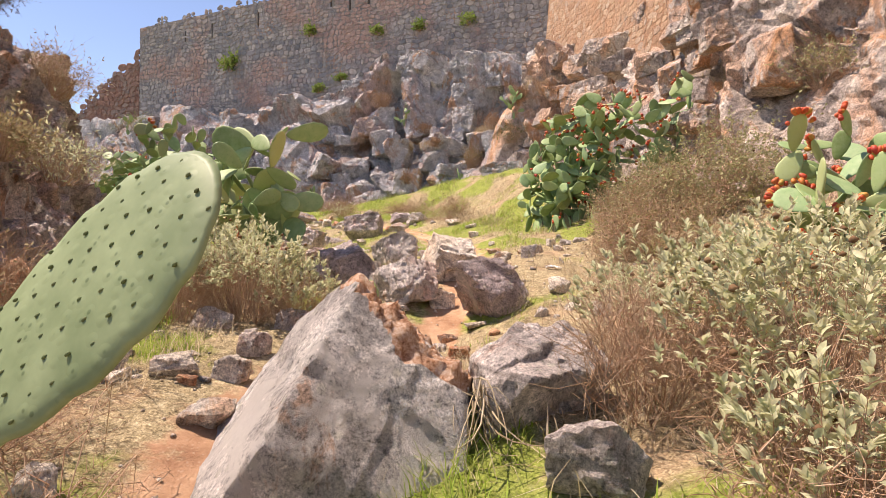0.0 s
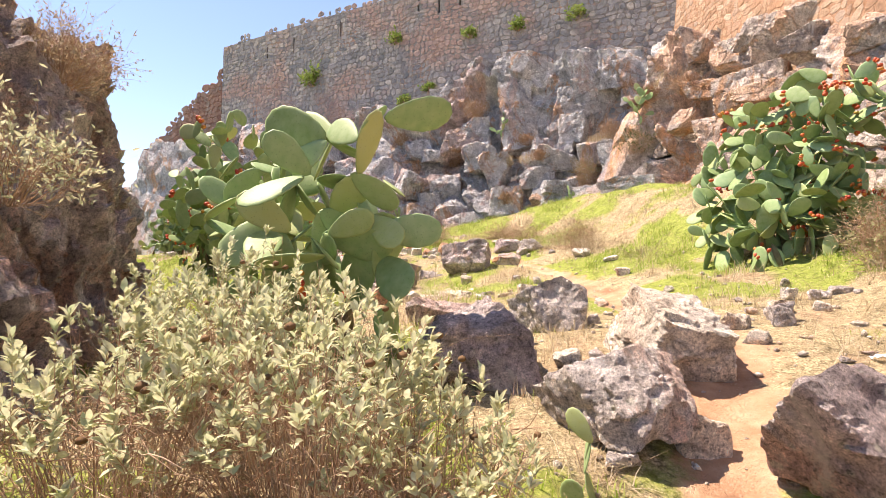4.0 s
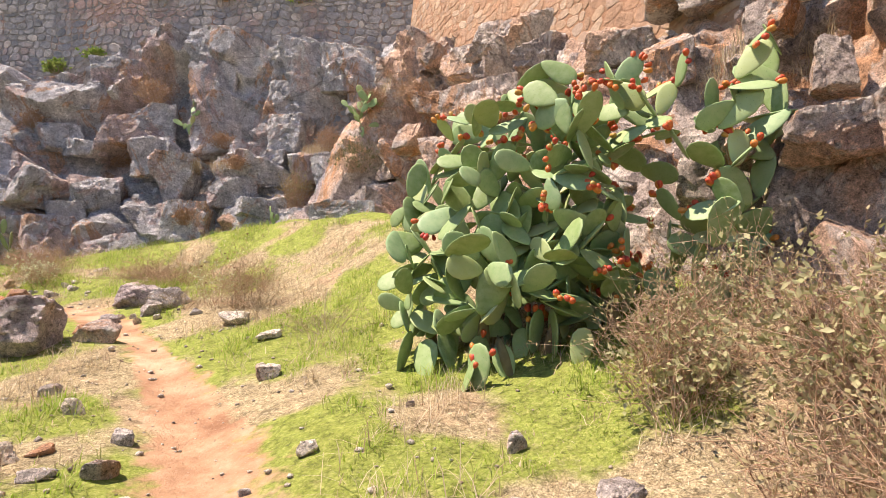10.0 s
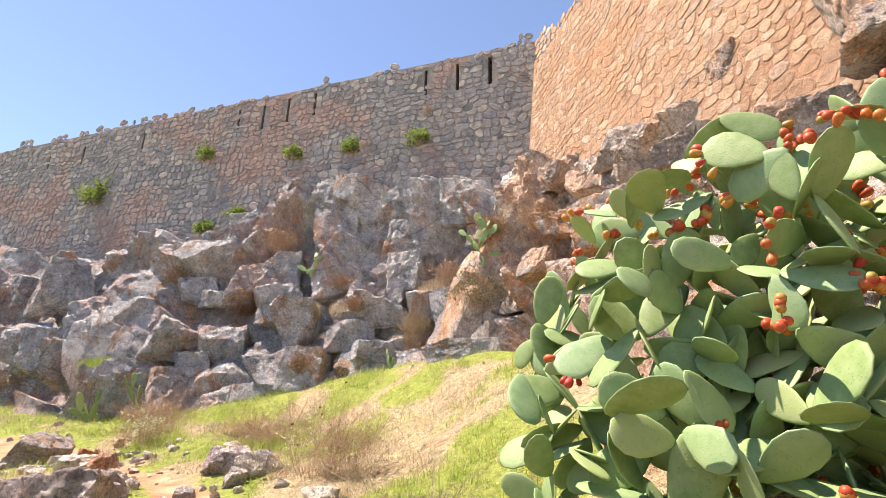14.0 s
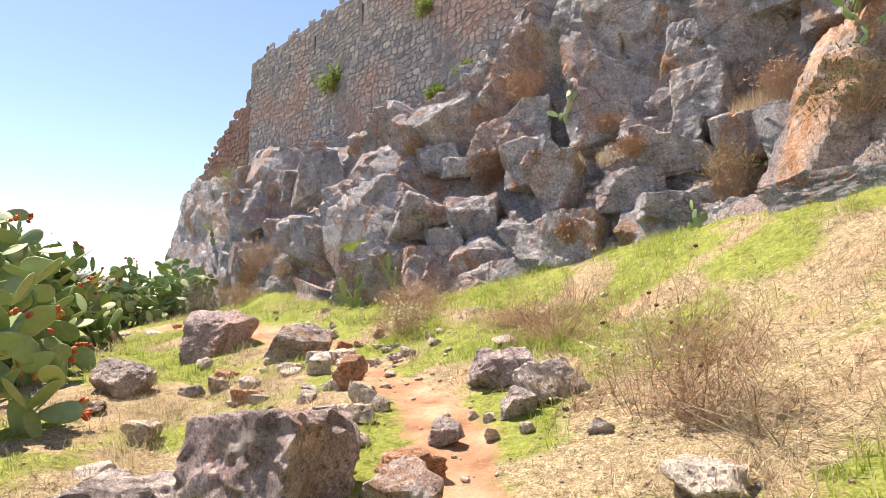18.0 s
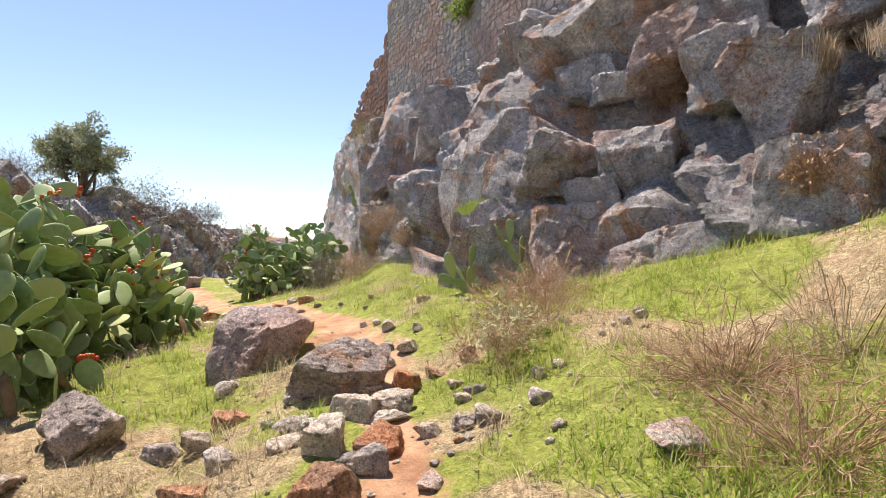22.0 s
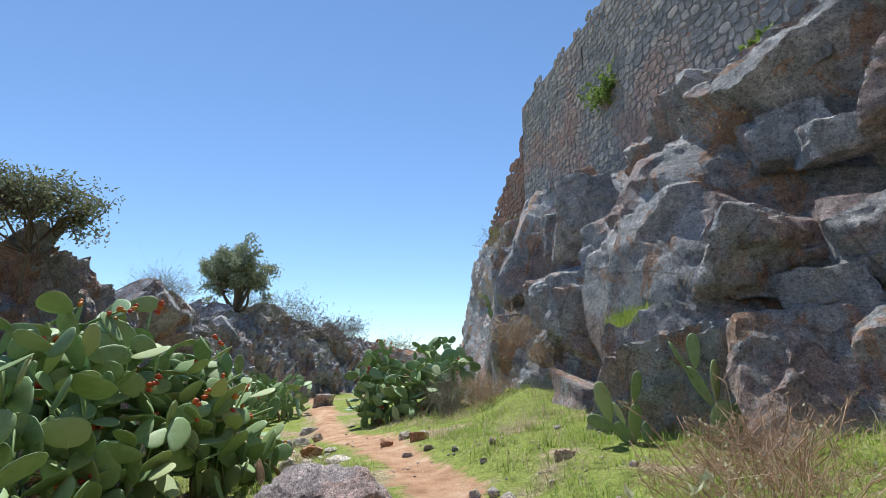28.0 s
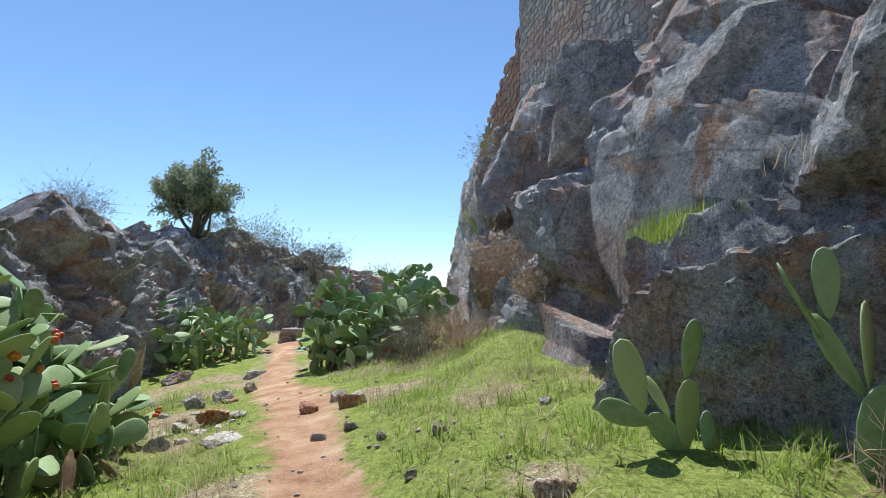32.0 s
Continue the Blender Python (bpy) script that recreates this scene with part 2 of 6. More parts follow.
def ground_material():
    n = Nodes("hillside_soil")
    dirt = n.ramp(n.noise(2.2, 8, 0.65), [(0.34, (0.32, 0.17, 0.10)), (0.5, (0.49, 0.295, 0.18)), (0.66, (0.62, 0.43, 0.29))])
    dirt = n.mix(n.ramp(n.voronoi(38), [(0.1, 0.5), (0.3, 0.0)]), dirt, (0.55, 0.40, 0.29))
    straw = n.ramp(n.noise(30, 6, 0.7, (1, 1, 1), 1.2), [(0.32, (0.13, 0.10, 0.06)), (0.5, (0.36, 0.29, 0.17)), (0.66, (0.58, 0.50, 0.33))])
    straw = n.mix(1.0, straw, n.ramp(n.noise(95, 4, 0.75), [(0.36, 0.55), (0.5, 1.0), (0.64, 1.4)]), "MULTIPLY")
    straw = n.mix(n.ramp(n.noise(1.6, 6, 0.65), [(0.52, 0.0), (0.64, 0.45)]), straw, (0.42, 0.27, 0.175))
    green = n.ramp(n.noise(34, 6, 0.7, (1, 1, 1), 0.8), [(0.3, (0.08, 0.11, 0.02)), (0.5, (0.21, 0.28, 0.04)), (0.7, (0.39, 0.41, 0.12))])
    patch = n.math("ADD", n.attr("green"), n.math("MULTIPLY", n.math("SUBTRACT", n.noise(2.6, 7, 0.68), 0.5), 1.5))
    veg = n.mix(n.ramp(patch, [(0.3, 0.0), (0.68, 0.85)]), straw, green)
    veg = n.mix(1.0, veg, n.ramp(n.noise(9, 6, 0.72), [(0.36, 0.6), (0.48, 1.0), (0.64, 1.22)]), "MULTIPLY")
    edge = n.math("ADD", n.attr("trail"), n.math("MULTIPLY", n.math("SUBTRACT", n.noise(6, 5, 0.6), 0.5), 0.9))
    base = n.mix(n.ramp(edge, [(0.42, 0.0), (0.62, 1.0)]), veg, dirt)
    b = n.bump(n.noise(12, 8, 0.7), 0.8, 0.05)
    b = n.bump(n.noise(70, 4, 0.7), 0.7, 0.015, b)
    return n.done(base, 0.97, b, 0.12)


M_GROUND = ground_material()


def leafy(name, tones, rough=0.6, through=0.35, scale=20, spec=0.3, bump=0.0):
    """Leaf-like surface: random tone per piece, some light passing through."""
    n = Nodes(name)
    base = n.ramp(n.rnd(), [(i / max(1, len(tones) - 1), c) for i, c in enumerate(tones)])
    base = n.mix(1.0, base, n.ramp(n.noise(scale, 4, 0.6), [(0.3, 0.72), (0.65, 1.12)]), "MULTIPLY")
    m = n.done(base, rough, n.bump(n.noise(scale * 3, 3), 0.4, 0.01) if bump else None, spec)
    if through:
        tr = n.t.nodes.new("ShaderNodeBsdfTranslucent")
        n.set(tr, "Color", base)
        mx = n.t.nodes.new("ShaderNodeMixShader")
        mx.inputs[0].default_value = through
        n.t.links.new(n.bsdf.outputs[0], mx.inputs[1])
        n.t.links.new(tr.outputs[0], mx.inputs[2])
        n.t.links.new(mx.outputs[0], n.t.nodes["Material Output"].inputs[0])
    return m


def pad_material(name="cactus_pad_skin", tones=None):
    n = Nodes(name).local()
    base = n.ramp(n.rnd(), tones or [(0.0, (0.16, 0.25, 0.08)), (0.35, (0.22, 0.33, 0.12)), (0.6, (0.20, 0.33, 0.16)), (0.85, (0.30, 0.39, 0.15)), (1.0, (0.41, 0.45, 0.21))])
    base = n.mix(n.ramp(n.noise(5, 5, 0.6), [(0.35, 0.0), (0.7, 0.5)]), base, (0.37, 0.45, 0.26))
    base = n.mix(n.ramp(n.noise(2.6, 6, 0.7), [(0.66, 0.0), (0.74, 0.6)]), base, (0.26, 0.22, 0.11))
    areole = n.ramp(n.voronoi(22), [(0.10, 1.0), (0.17, 0.0)])
    base = n.mix(n.math("MULTIPLY", areole, 0.55), base, (0.05, 0.09, 0.04))
    b = n.bump(n.ramp(n.voronoi(22), [(0.05, 1.0), (0.4, 0.0)]), 0.12, 0.008)
    return n.done(base, 0.55, b, 0.3)


M_PAD = pad_material()
M_PAD_PALE = pad_material("pale_cactus_skin", [(0.0, (0.16, 0.22, 0.11)), (1.0, (0.19, 0.25, 0.13))])
M_AREOLE = leafy("cactus_areole", ((0.11, 0.15, 0.06), (0.14, 0.17, 0.08)), 0.8, 0.0)
M_STEM = leafy("cactus_woody_stem", ((0.16, 0.10, 0.06), (0.22, 0.16, 0.09), (0.18, 0.16, 0.08)), 0.85, 0.0, 9, 0.2, 1.0)
M_FRUIT = leafy("cactus_fruit_red", ((0.50, 0.07, 0.03), (0.58, 0.12, 0.04), (0.45, 0.05, 0.04), (0.62, 0.22, 0.05), (0.40, 0.26, 0.06)), 0.45, 0.0, 60)
M_SAGE = leafy("sage_green_leaf", ((0.48, 0.52, 0.30), (0.64, 0.64, 0.42), (0.55, 0.58, 0.37), (0.70, 0.68, 0.48), (0.42, 0.49, 0.30)), 0.75, 0.4, 40, 0.15)
M_OLIVE = leafy("dusty_olive_leaf", ((0.30, 0.31, 0.14), (0.42, 0.42, 0.22), (0.48, 0.46, 0.27), (0.36, 0.33, 0.17)), 0.75, 0.3, 40, 0.15)
M_DULL = leafy("dull_olive_leaf", ((0.30, 0.27, 0.13), (0.40, 0.35, 0.19), (0.34, 0.26, 0.15), (0.45, 0.40, 0.24)), 0.8, 0.3, 30, 0.15)
M_SEED = leafy("dried_seed_head", ((0.14, 0.08, 0.04), (0.20, 0.12, 0.06)), 0.9, 0.0, 60)
M_TWIG = leafy("dry_brown_twig", ((0.34, 0.20, 0.13), (0.44, 0.28, 0.18), (0.52, 0.39, 0.28), (0.38, 0.26, 0.17)), 0.9, 0.0, 30, 0.15)
M_STRAW = leafy("dry_straw", ((0.47, 0.38, 0.23), (0.58, 0.49, 0.33), (0.36, 0.27, 0.17), (0.66, 0.58, 0.43), (0.30, 0.20, 0.13)), 0.8, 0.3, 25, 0.2)
M_GRASS = leafy("fresh_grass", ((0.19, 0.32, 0.03), (0.27, 0.40, 0.05), (0.36, 0.44, 0.09), (0.48, 0.46, 0.20), (0.23, 0.35, 0.035)), 0.6, 0.45, 25, 0.25)
M_BUSH = leafy("olive_green_leaf", ((0.09, 0.12, 0.04), (0.13, 0.16, 0.06), (0.17, 0.19, 0.08)), 0.6, 0.35, 25)
M_IVY = leafy("bright_tuft_leaf", ((0.16, 0.26, 0.05), (0.22, 0.32, 0.07), (0.28, 0.34, 0.10)), 0.6, 0.35, 25)
M_TREE = leafy("olive_tree_leaf", ((0.23, 0.27, 0.16), (0.31, 0.35, 0.22), (0.40, 0.42, 0.29)), 0.6, 0.3, 20)
M_FEATHER = leafy("feathery_grey_green_leaf", ((0.16, 0.19, 0.09), (0.22, 0.24, 0.13), (0.28, 0.28, 0.17)), 0.65, 0.35, 20)
M_BARK = leafy("grey_bark", ((0.15, 0.12, 0.09), (0.20, 0.16, 0.12)), 0.9, 0.0, 14, 0.2, 1.0)
M_GREYTWIG = leafy("grey_twig", ((0.18, 0.15, 0.13), (0.24, 0.20, 0.18)), 0.9, 0.0, 30)
M_PAPER = leafy("white_paper", ((0.8, 0.8, 0.78), (0.75, 0.75, 0.75)), 0.8, 0.2, 10)


# ---- plain helpers ----
def _hash(ix, iy, iz, seed):
    h = (ix * 374761393 + iy * 668265263 + iz * 2147483647 + seed * 1274126177) & 0xFFFFFFFF
    h = ((h ^ (h >> 13)) * 1103515245) & 0xFFFFFFFF
    h = ((h ^ (h >> 16)) * 2654435761) & 0xFFFFFFFF
    return ((h ^ (h >> 15)) & 0xFFFFFF) / float(0xFFFFFF)


def vnoise(p, seed=0):
    """Value noise in -1..1 for an array of places."""
    p = np.asarray(p, float)
    i = np.floor(p).astype(np.int64)
    f = p - i
    f = f * f * (3 - 2 * f)
    r = 0
    for a in (0, 1):
        wa = f[:, 0] if a else 1 - f[:, 0]
        for b in (0, 1):
            wb = f[:, 1] if b else 1 - f[:, 1]
            for c in (0, 1):
                wc = f[:, 2] if c else 1 - f[:, 2]
                r = r + wa * wb * wc * _hash(i[:, 0] + a, i[:, 1] + b, i[:, 2] + c, seed)
    return r * 2 - 1


def fbm(p, octaves=4, seed=0, gain=0.5):
    p = np.asarray(p, float)
    r, amp = 0, 1.0
    for k in range(octaves):
        r = r + amp * vnoise(p * 2 ** k + 17.3 * k, seed + k)
        amp *= gain
    return r


def flat_noise(x, y, scale, octaves=3, seed=0):
    return fbm(np.stack([np.asarray(x, float) * scale, np.asarray(y, float) * scale, np.zeros_like(np.asarray(x, float))], 1), octaves, seed)


def mesh_from(name, verts, faces, material, smooth=True):
    me = bpy.data.meshes.new(name)
    me.from_pydata([tuple(v) for v in np.asarray(verts, float)] if not isinstance(verts, list) else verts, [], faces)
    me.materials.append(material)
    if smooth:
        me.polygons.foreach_set("use_smooth", [True] * len(me.polygons))
    return me


def tri_mesh(name, verts, loops, size, material, smooth=False):
    """A mesh of equal polygons from arrays."""
    me = bpy.data.meshes.new(name)
    verts, loops = np.asarray(verts, np.float32), np.asarray(loops, np.int32).ravel()
    n = len(loops) // size
    me.vertices.add(len(verts))
    me.vertices.foreach_set("co", verts.ravel())
    me.loops.add(len(loops))
    me.loops.foreach_set("vertex_index", loops)
    me.polygons.add(n)
    me.polygons.foreach_set("loop_start", np.arange(n, dtype=np.int32) * size)
    me.polygons.foreach_set("loop_total", np.full(n, size, np.int32))
    if smooth:
        me.polygons.foreach_set("use_smooth", np.ones(n, bool))
    me.materials.append(material)
    me.update()
    me.validate()
    return me


def child(name, me, parent, label="", m=None):
    ob = new(name, me)
    ob.parent = parent
    if m is not None:
        ob.matrix_basis = m
    return tagged(ob, label)


def thing(name, x, y, z, label, category, group="", kind=""):
    ob = new(name)
    ob.location = (x, y, z)
    ob.empty_display_size = 0.2
    return tagged(ob, label, category, group, kind)


# ==== plan ====
# trail, foot of the fortress crag, the meadow on both sides of the trail, foot of the crag across the trail: x, y, z
TRAIL = [(-0.3, -40, -5), (-0.4, -6, -0.75), (-0.55, 0, 0), (-0.9, 2, 0.2), (-1, 3, 0.44), (-0.1, 5, 0.42), (0.5, 7, 1.18), (0.45, 9, 1.18), (0.1, 11, 1.38), (-0.6, 13, 1.74), (-1.7, 14.8, 1.98), (-3.6, 16.4, 2.08), (-6.3, 18.15, 2.31), (-9.5, 19.2, 2.28), (-13, 20, 2.07), (-24, 24, 2.23), (-60, 36, -2)]
FOOT = [(6.5, -40, -3), (6, -4, 0.6), (5.4, 2, 1.2), (4.8, 6, 1.84), (4.3, 9, 2.26), (4.1, 12, 2.81), (3.3, 14.5, 3.41), (2.6, 17.4, 3.99), (0.8, 19.3, 3.88), (-1.5, 19.75, 3.36), (-4, 20.05, 2.77), (-6.4, 20.8, 2.79), (-9.5, 22, 3.07), (-14, 24.6, 2.27), (-18.5, 27.5, 2.2), (-24, 31, 2), (-60, 50, -2)]
VERGE = [(-2.5, -40, -4.5), (-1.9, 0, 0.2), (-1.9, 4, 0.72), (-1.6, 7, 0.96), (-2, 9.5, 1.21), (-2, 11.2, 1.21), (-3.1, 13.4, 1.43), (-4.7, 15.4, 1.65), (-6.6, 16.6, 2.01), (-10.2, 18.3, 1.95), (-14.5, 19.9, 1.62), (-26, 24.6, 2.06), (-60, 38, -2)]
BANK = [(2.5, -40, -4), (1.8, 0, 0.35), (1.8, 4, 0.7), (1.6, 8.5, 1.37), (1.2, 11.9, 1.8), (-0.4, 15.8, 2.38), (-2.4, 18, 2.59), (-5.2, 18.9, 2.61), (-7.2, 19.4, 2.63), (-9.7, 20.6, 2.36), (-14, 22.5, 2.17), (-26, 28, 2), (-60, 43, -2)]
CREST = [(8.5, -40, 1), (7.2, -4, 3.6), (7.0, 2, 4.2), (6.35, 6, 6.6), (5.95, 9, 7.2), (5.65, 11.5, 6.1), (5.0, 14.5, 6.9), (4.0, 17.8, 8.0), (3.3, 20.2, 8.4),
         (1.1, 21.2, 8.7), (-1.9, 22.3, 8.8), (-4.5, 23.0, 8.1), (-7.0, 23.8, 7.4), (-11, 25.2, 7.7), (-15.4, 27.8, 8.0), (-20.6, 30.3, 8.6), (-60, 52, 0)]
LEFT = [(-4.5, -40, -4), (-3.6, -4, -0.3), (-3.1, 1.5, 0.35), (-3.15, 4, 0.9), (-4.0, 6.5, 0.72), (-6, 9.6, 0.76), (-9, 13, 0.7), (-11.5, 15.2, 1.01), (-14.5, 17, 1.31), (-19, 19.2, 1.7), (-25, 22.4, 2.06), (-28.5, 27.5, 2.2), (-34, 34, 2), (-60, 60, 0)]
LEFT_CREST = [(-8, -40, -1), (-5.6, -4, 3.0), (-5.9, 1.3, 4.3), (-6.0, 4.8, 5.2), (-6.35, 7.3, 4.8), (-7.2, 9.7, 4.4), (-10.0, 12.0, 5.2), (-13.2, 14.3, 5.6),
              (-15.8, 15.7, 5.3), (-19.5, 17.3, 4.9), (-27.5, 21.0, 6.2), (-31.5, 27.0, 5.6), (-37, 35, 4.3), (-62, 62, 1)]



def near_line(x, y, line):
    """Distance to a line of places, its height there, and the length along it."""
    x, y = np.asarray(x, float), np.asarray(y, float)
    best, zz, ss, run = np.full(x.shape, 1e9), np.zeros(x.shape), np.zeros(x.shape), 0.0
    for (ax, ay, az), (bx, by, bz) in zip(line, line[1:]):
        ux, uy = bx - ax, by - ay
        ll = math.hypot(ux, uy)
        k = np.clip(((x - ax) * ux + (y - ay) * uy) / ll ** 2, 0, 1)
        d = np.hypot(x - ax - k * ux, y - ay - k * uy)
        m = d < best
        best, zz, ss = np.where(m, d, best), np.where(m, az + k * (bz - az), zz), np.where(m, run + k * ll, ss)
        run += ll
    return best, zz, ss


def ground_z(x, y, rough=True):
    x, y = np.atleast_1d(np.asarray(x, float)), np.atleast_1d(np.asarray(y, float))
    dt, zt, _ = near_line(x, y, TRAIL)
    df, zf, _ = near_line(x, y, FOOT)
    dl, zl, _ = near_line(x, y, LEFT)
    dv, zv, _ = near_line(x, y, VERGE)
    db, zb, _ = near_line(x, y, BANK)
    wt, wf, wl, wv, wb = 1 / (dt + 0.5) ** 2, 1 / (df + 0.35) ** 2, 1 / (dl + 0.35) ** 2, 1 / (dv + 0.6) ** 2, 1 / (db + 0.6) ** 2
    z = (zt * wt + zf * wf + zl * wl + zv * wv + zb * wb) / (wt + wf + wl + wv + wb)
    far = np.clip((np.hypot(x + 5, y - 11) - 45) / 160, 0, 1)
    z = z * (1 - far) - 30 * far
    if rough:
        off = np.clip(dt / 1.2, 0.25, 1)
        z = z + off * (0.05 * flat_noise(x, y, 0.7, 3, 3) + 0.03 * flat_noise(x, y, 3.1, 3, 5)) - 0.05 * np.exp(-(dt / 0.35) ** 2)
    return z


def gz(x, y):
    return float(ground_z([x], [y])[0])


# ==== end of plan ====


def trail_f(x, y):
    d, _, s = near_line(x, y, TRAIL)
    return 1.0 - d / (0.56 - 0.10 * np.clip((np.asarray(y) - 10.5) / 2, 0, 1) + 0.28 * np.clip((np.asarray(y) - 15.8) / 2, 0, 1) + 0.25 * flat_noise(x, y, 0.9, 2, 21))


def green_f(x, y):
    x, y = np.asarray(x, float), np.asarray(y, float)
    n = flat_noise(x, y, 1.1, 5, 31)
    df, _, _ = near_line(x, y, FOOT)
    lush = 0.11 + 0.36 * np.clip((y - 6.5) / 5, 0, 1) + 0.12 * np.clip((y - 13) / 4, 0, 1) + 0.25 * np.clip(1 - df / 2.5, 0, 1) * (y > 15) - 0.28 * np.clip((x - 0.8) / 1.5, 0, 1) * np.clip((12 - y) / 4, 0, 1)
    lush = lush + 0.3 * np.clip((-0.9 - x) / 0.6, 0, 1) * np.clip((5.5 - y) / 1.5, 0, 1)
    lush = lush - 0.36 * np.clip((x + 2.0) / 1.5, 0, 1) * np.clip((y - 11.5) / 1.5, 0, 1) * np.clip((17.5 - y) / 1.5, 0, 1)
    v = lush + 0.95 * n + 0.18 - 0.22 * np.clip((7 - y) / 3, 0, 1)
    return np.clip(0.5 + (v - 0.5) * 1.25, 0.06, 0.95)


# ---- ground ----
def stretched(a, b, step, far, n):
    core = np.arange(a, b + step / 2, step)
    out = np.geomspace(step * 2, far, n)
    return np.concatenate([(a - out)[::-1], core, b + out])


def build_ground():
    xs, ys = stretched(-17, 7.5, 0.115, 900, 46), stretched(-2, 25, 0.115, 900, 46)
    gx, gy = np.meshgrid(xs, ys)
    x, y = gx.ravel(), gy.ravel()
    z = ground_z(x, y)
    w, h = len(xs), len(ys)
    i = (np.arange(h - 1)[:, None] * w + np.arange(w - 1)[None]).ravel()
    me = tri_mesh("ground", np.stack([x, y, z], 1), np.stack([i, i + 1, i + w + 1, i + w], 1), 4, M_GROUND, True)
    for nm, v in (("trail", trail_f(x, y)), ("green", green_f(x, y))):
        me.attributes.new(nm, "FLOAT", "POINT").data.foreach_set("value", v.astype(np.float32))
    return tagged(new("ground", me), "stony hillside with a red dirt footpath, grass and straw", "ground", kind="structure")


GROUND = build_ground()


# ---- crags ----
def blocks(p, cell, amp, seed, squeeze=(1, 1, 0.75)):
    """Offsets that break a surface into tilted blocks with cracks between."""
    rng = np.random.default_rng(seed)
    q = p * np.array(squeeze) + 0.35 * cell * np.stack([fbm(p / cell * 0.7, 2, seed + k) for k in range(3)], 1)
    lo, hi = q.min(0) - cell, q.max(0) + cell
    n = np.maximum(1, np.ceil((hi - lo) / cell)).astype(int)
    ij = np.floor((q - lo) / cell).astype(int)
    jit = rng.random((n[0] + 3, n[1] + 3, n[2] + 3, 3))
    off = rng.normal(0, 1, (n[0] + 3, n[1] + 3, n[2] + 3))
    tilt = rng.normal(0, 1, (n[0] + 3, n[1] + 3, n[2] + 3, 3))
    f1, f2 = np.full(len(q), 1e9), np.full(len(q), 1e9)
    d1, d2 = np.zeros(len(q)), np.zeros(len(q))
    for a in (-1, 0, 1):
        for b in (-1, 0, 1):
            for c in (-1, 0, 1):
                k = np.clip(ij + (a, b, c), 0, n + 2)
                kk = (k[:, 0], k[:, 1], k[:, 2])
                s = lo + (k + jit[kk]) * cell
                v = q - s
                d = np.linalg.norm(v, axis=1)
                val = amp * (off[kk] * 0.5) + 0.32 * (tilt[kk] * v).sum(1)
                m1 = d < f1
                m2 = (~m1) & (d < f2)
                f2, d2 = np.where(m1, f1, np.where(m2, d, f2)), np.where(m1, d1, np.where(m2, val, d2))
                f1, d1 = np.where(m1, d, f1), np.where(m1, val, d1)
    gap = (f2 - f1) / cell
    a = 0.5 * (1 - np.clip(gap / 0.05, 0, 1))
    return d1 * (1 - a) + d2 * a - 0.22 * amp * np.exp(-(gap / 0.035) ** 2)


def fractured(p, seed, size=1.0):
    """Chips, ridges and pits on broken limestone."""
    q = p / size
    d = blocks(q, 0.46, 0.19, seed, (1, 1, 0.8)) + blocks(q, 0.2, 0.085, seed + 1, (1, 1, 1)) + 0.05 * fbm(q * 1.7, 3, seed + 2) + 0.05 * fbm(q * 7, 4, seed + 4, 0.75)
    return size * (d - 0.03 * np.abs(fbm(q * (3.2, 3.2, 1.5), 3, seed + 8)))


def crag_point(foot, crest, u, v, bulge):
    """Place on the unbroken slope of a crag: u along it, v up it."""
    f, t = resample_by_index(foot, u), resample_by_index(crest, u)
    out = t - f
    side = np.stack([out[:, 0], out[:, 1], np.zeros(len(out))], 1)
    k = v + bulge * np.sin(np.pi * np.clip(v, 0, 1)) * -1
    p = f + side * k[:, None]
    p[:, 2] = f[:, 2] + (t[:, 2] - f[:, 2]) * v
    return p


def resample_by_index(line, u):
    p = np.array(line, float)
    return np.stack([np.interp(u, np.arange(len(p)), p[:, k]) for k in range(3)], 1)


CRAG_VERTS = []


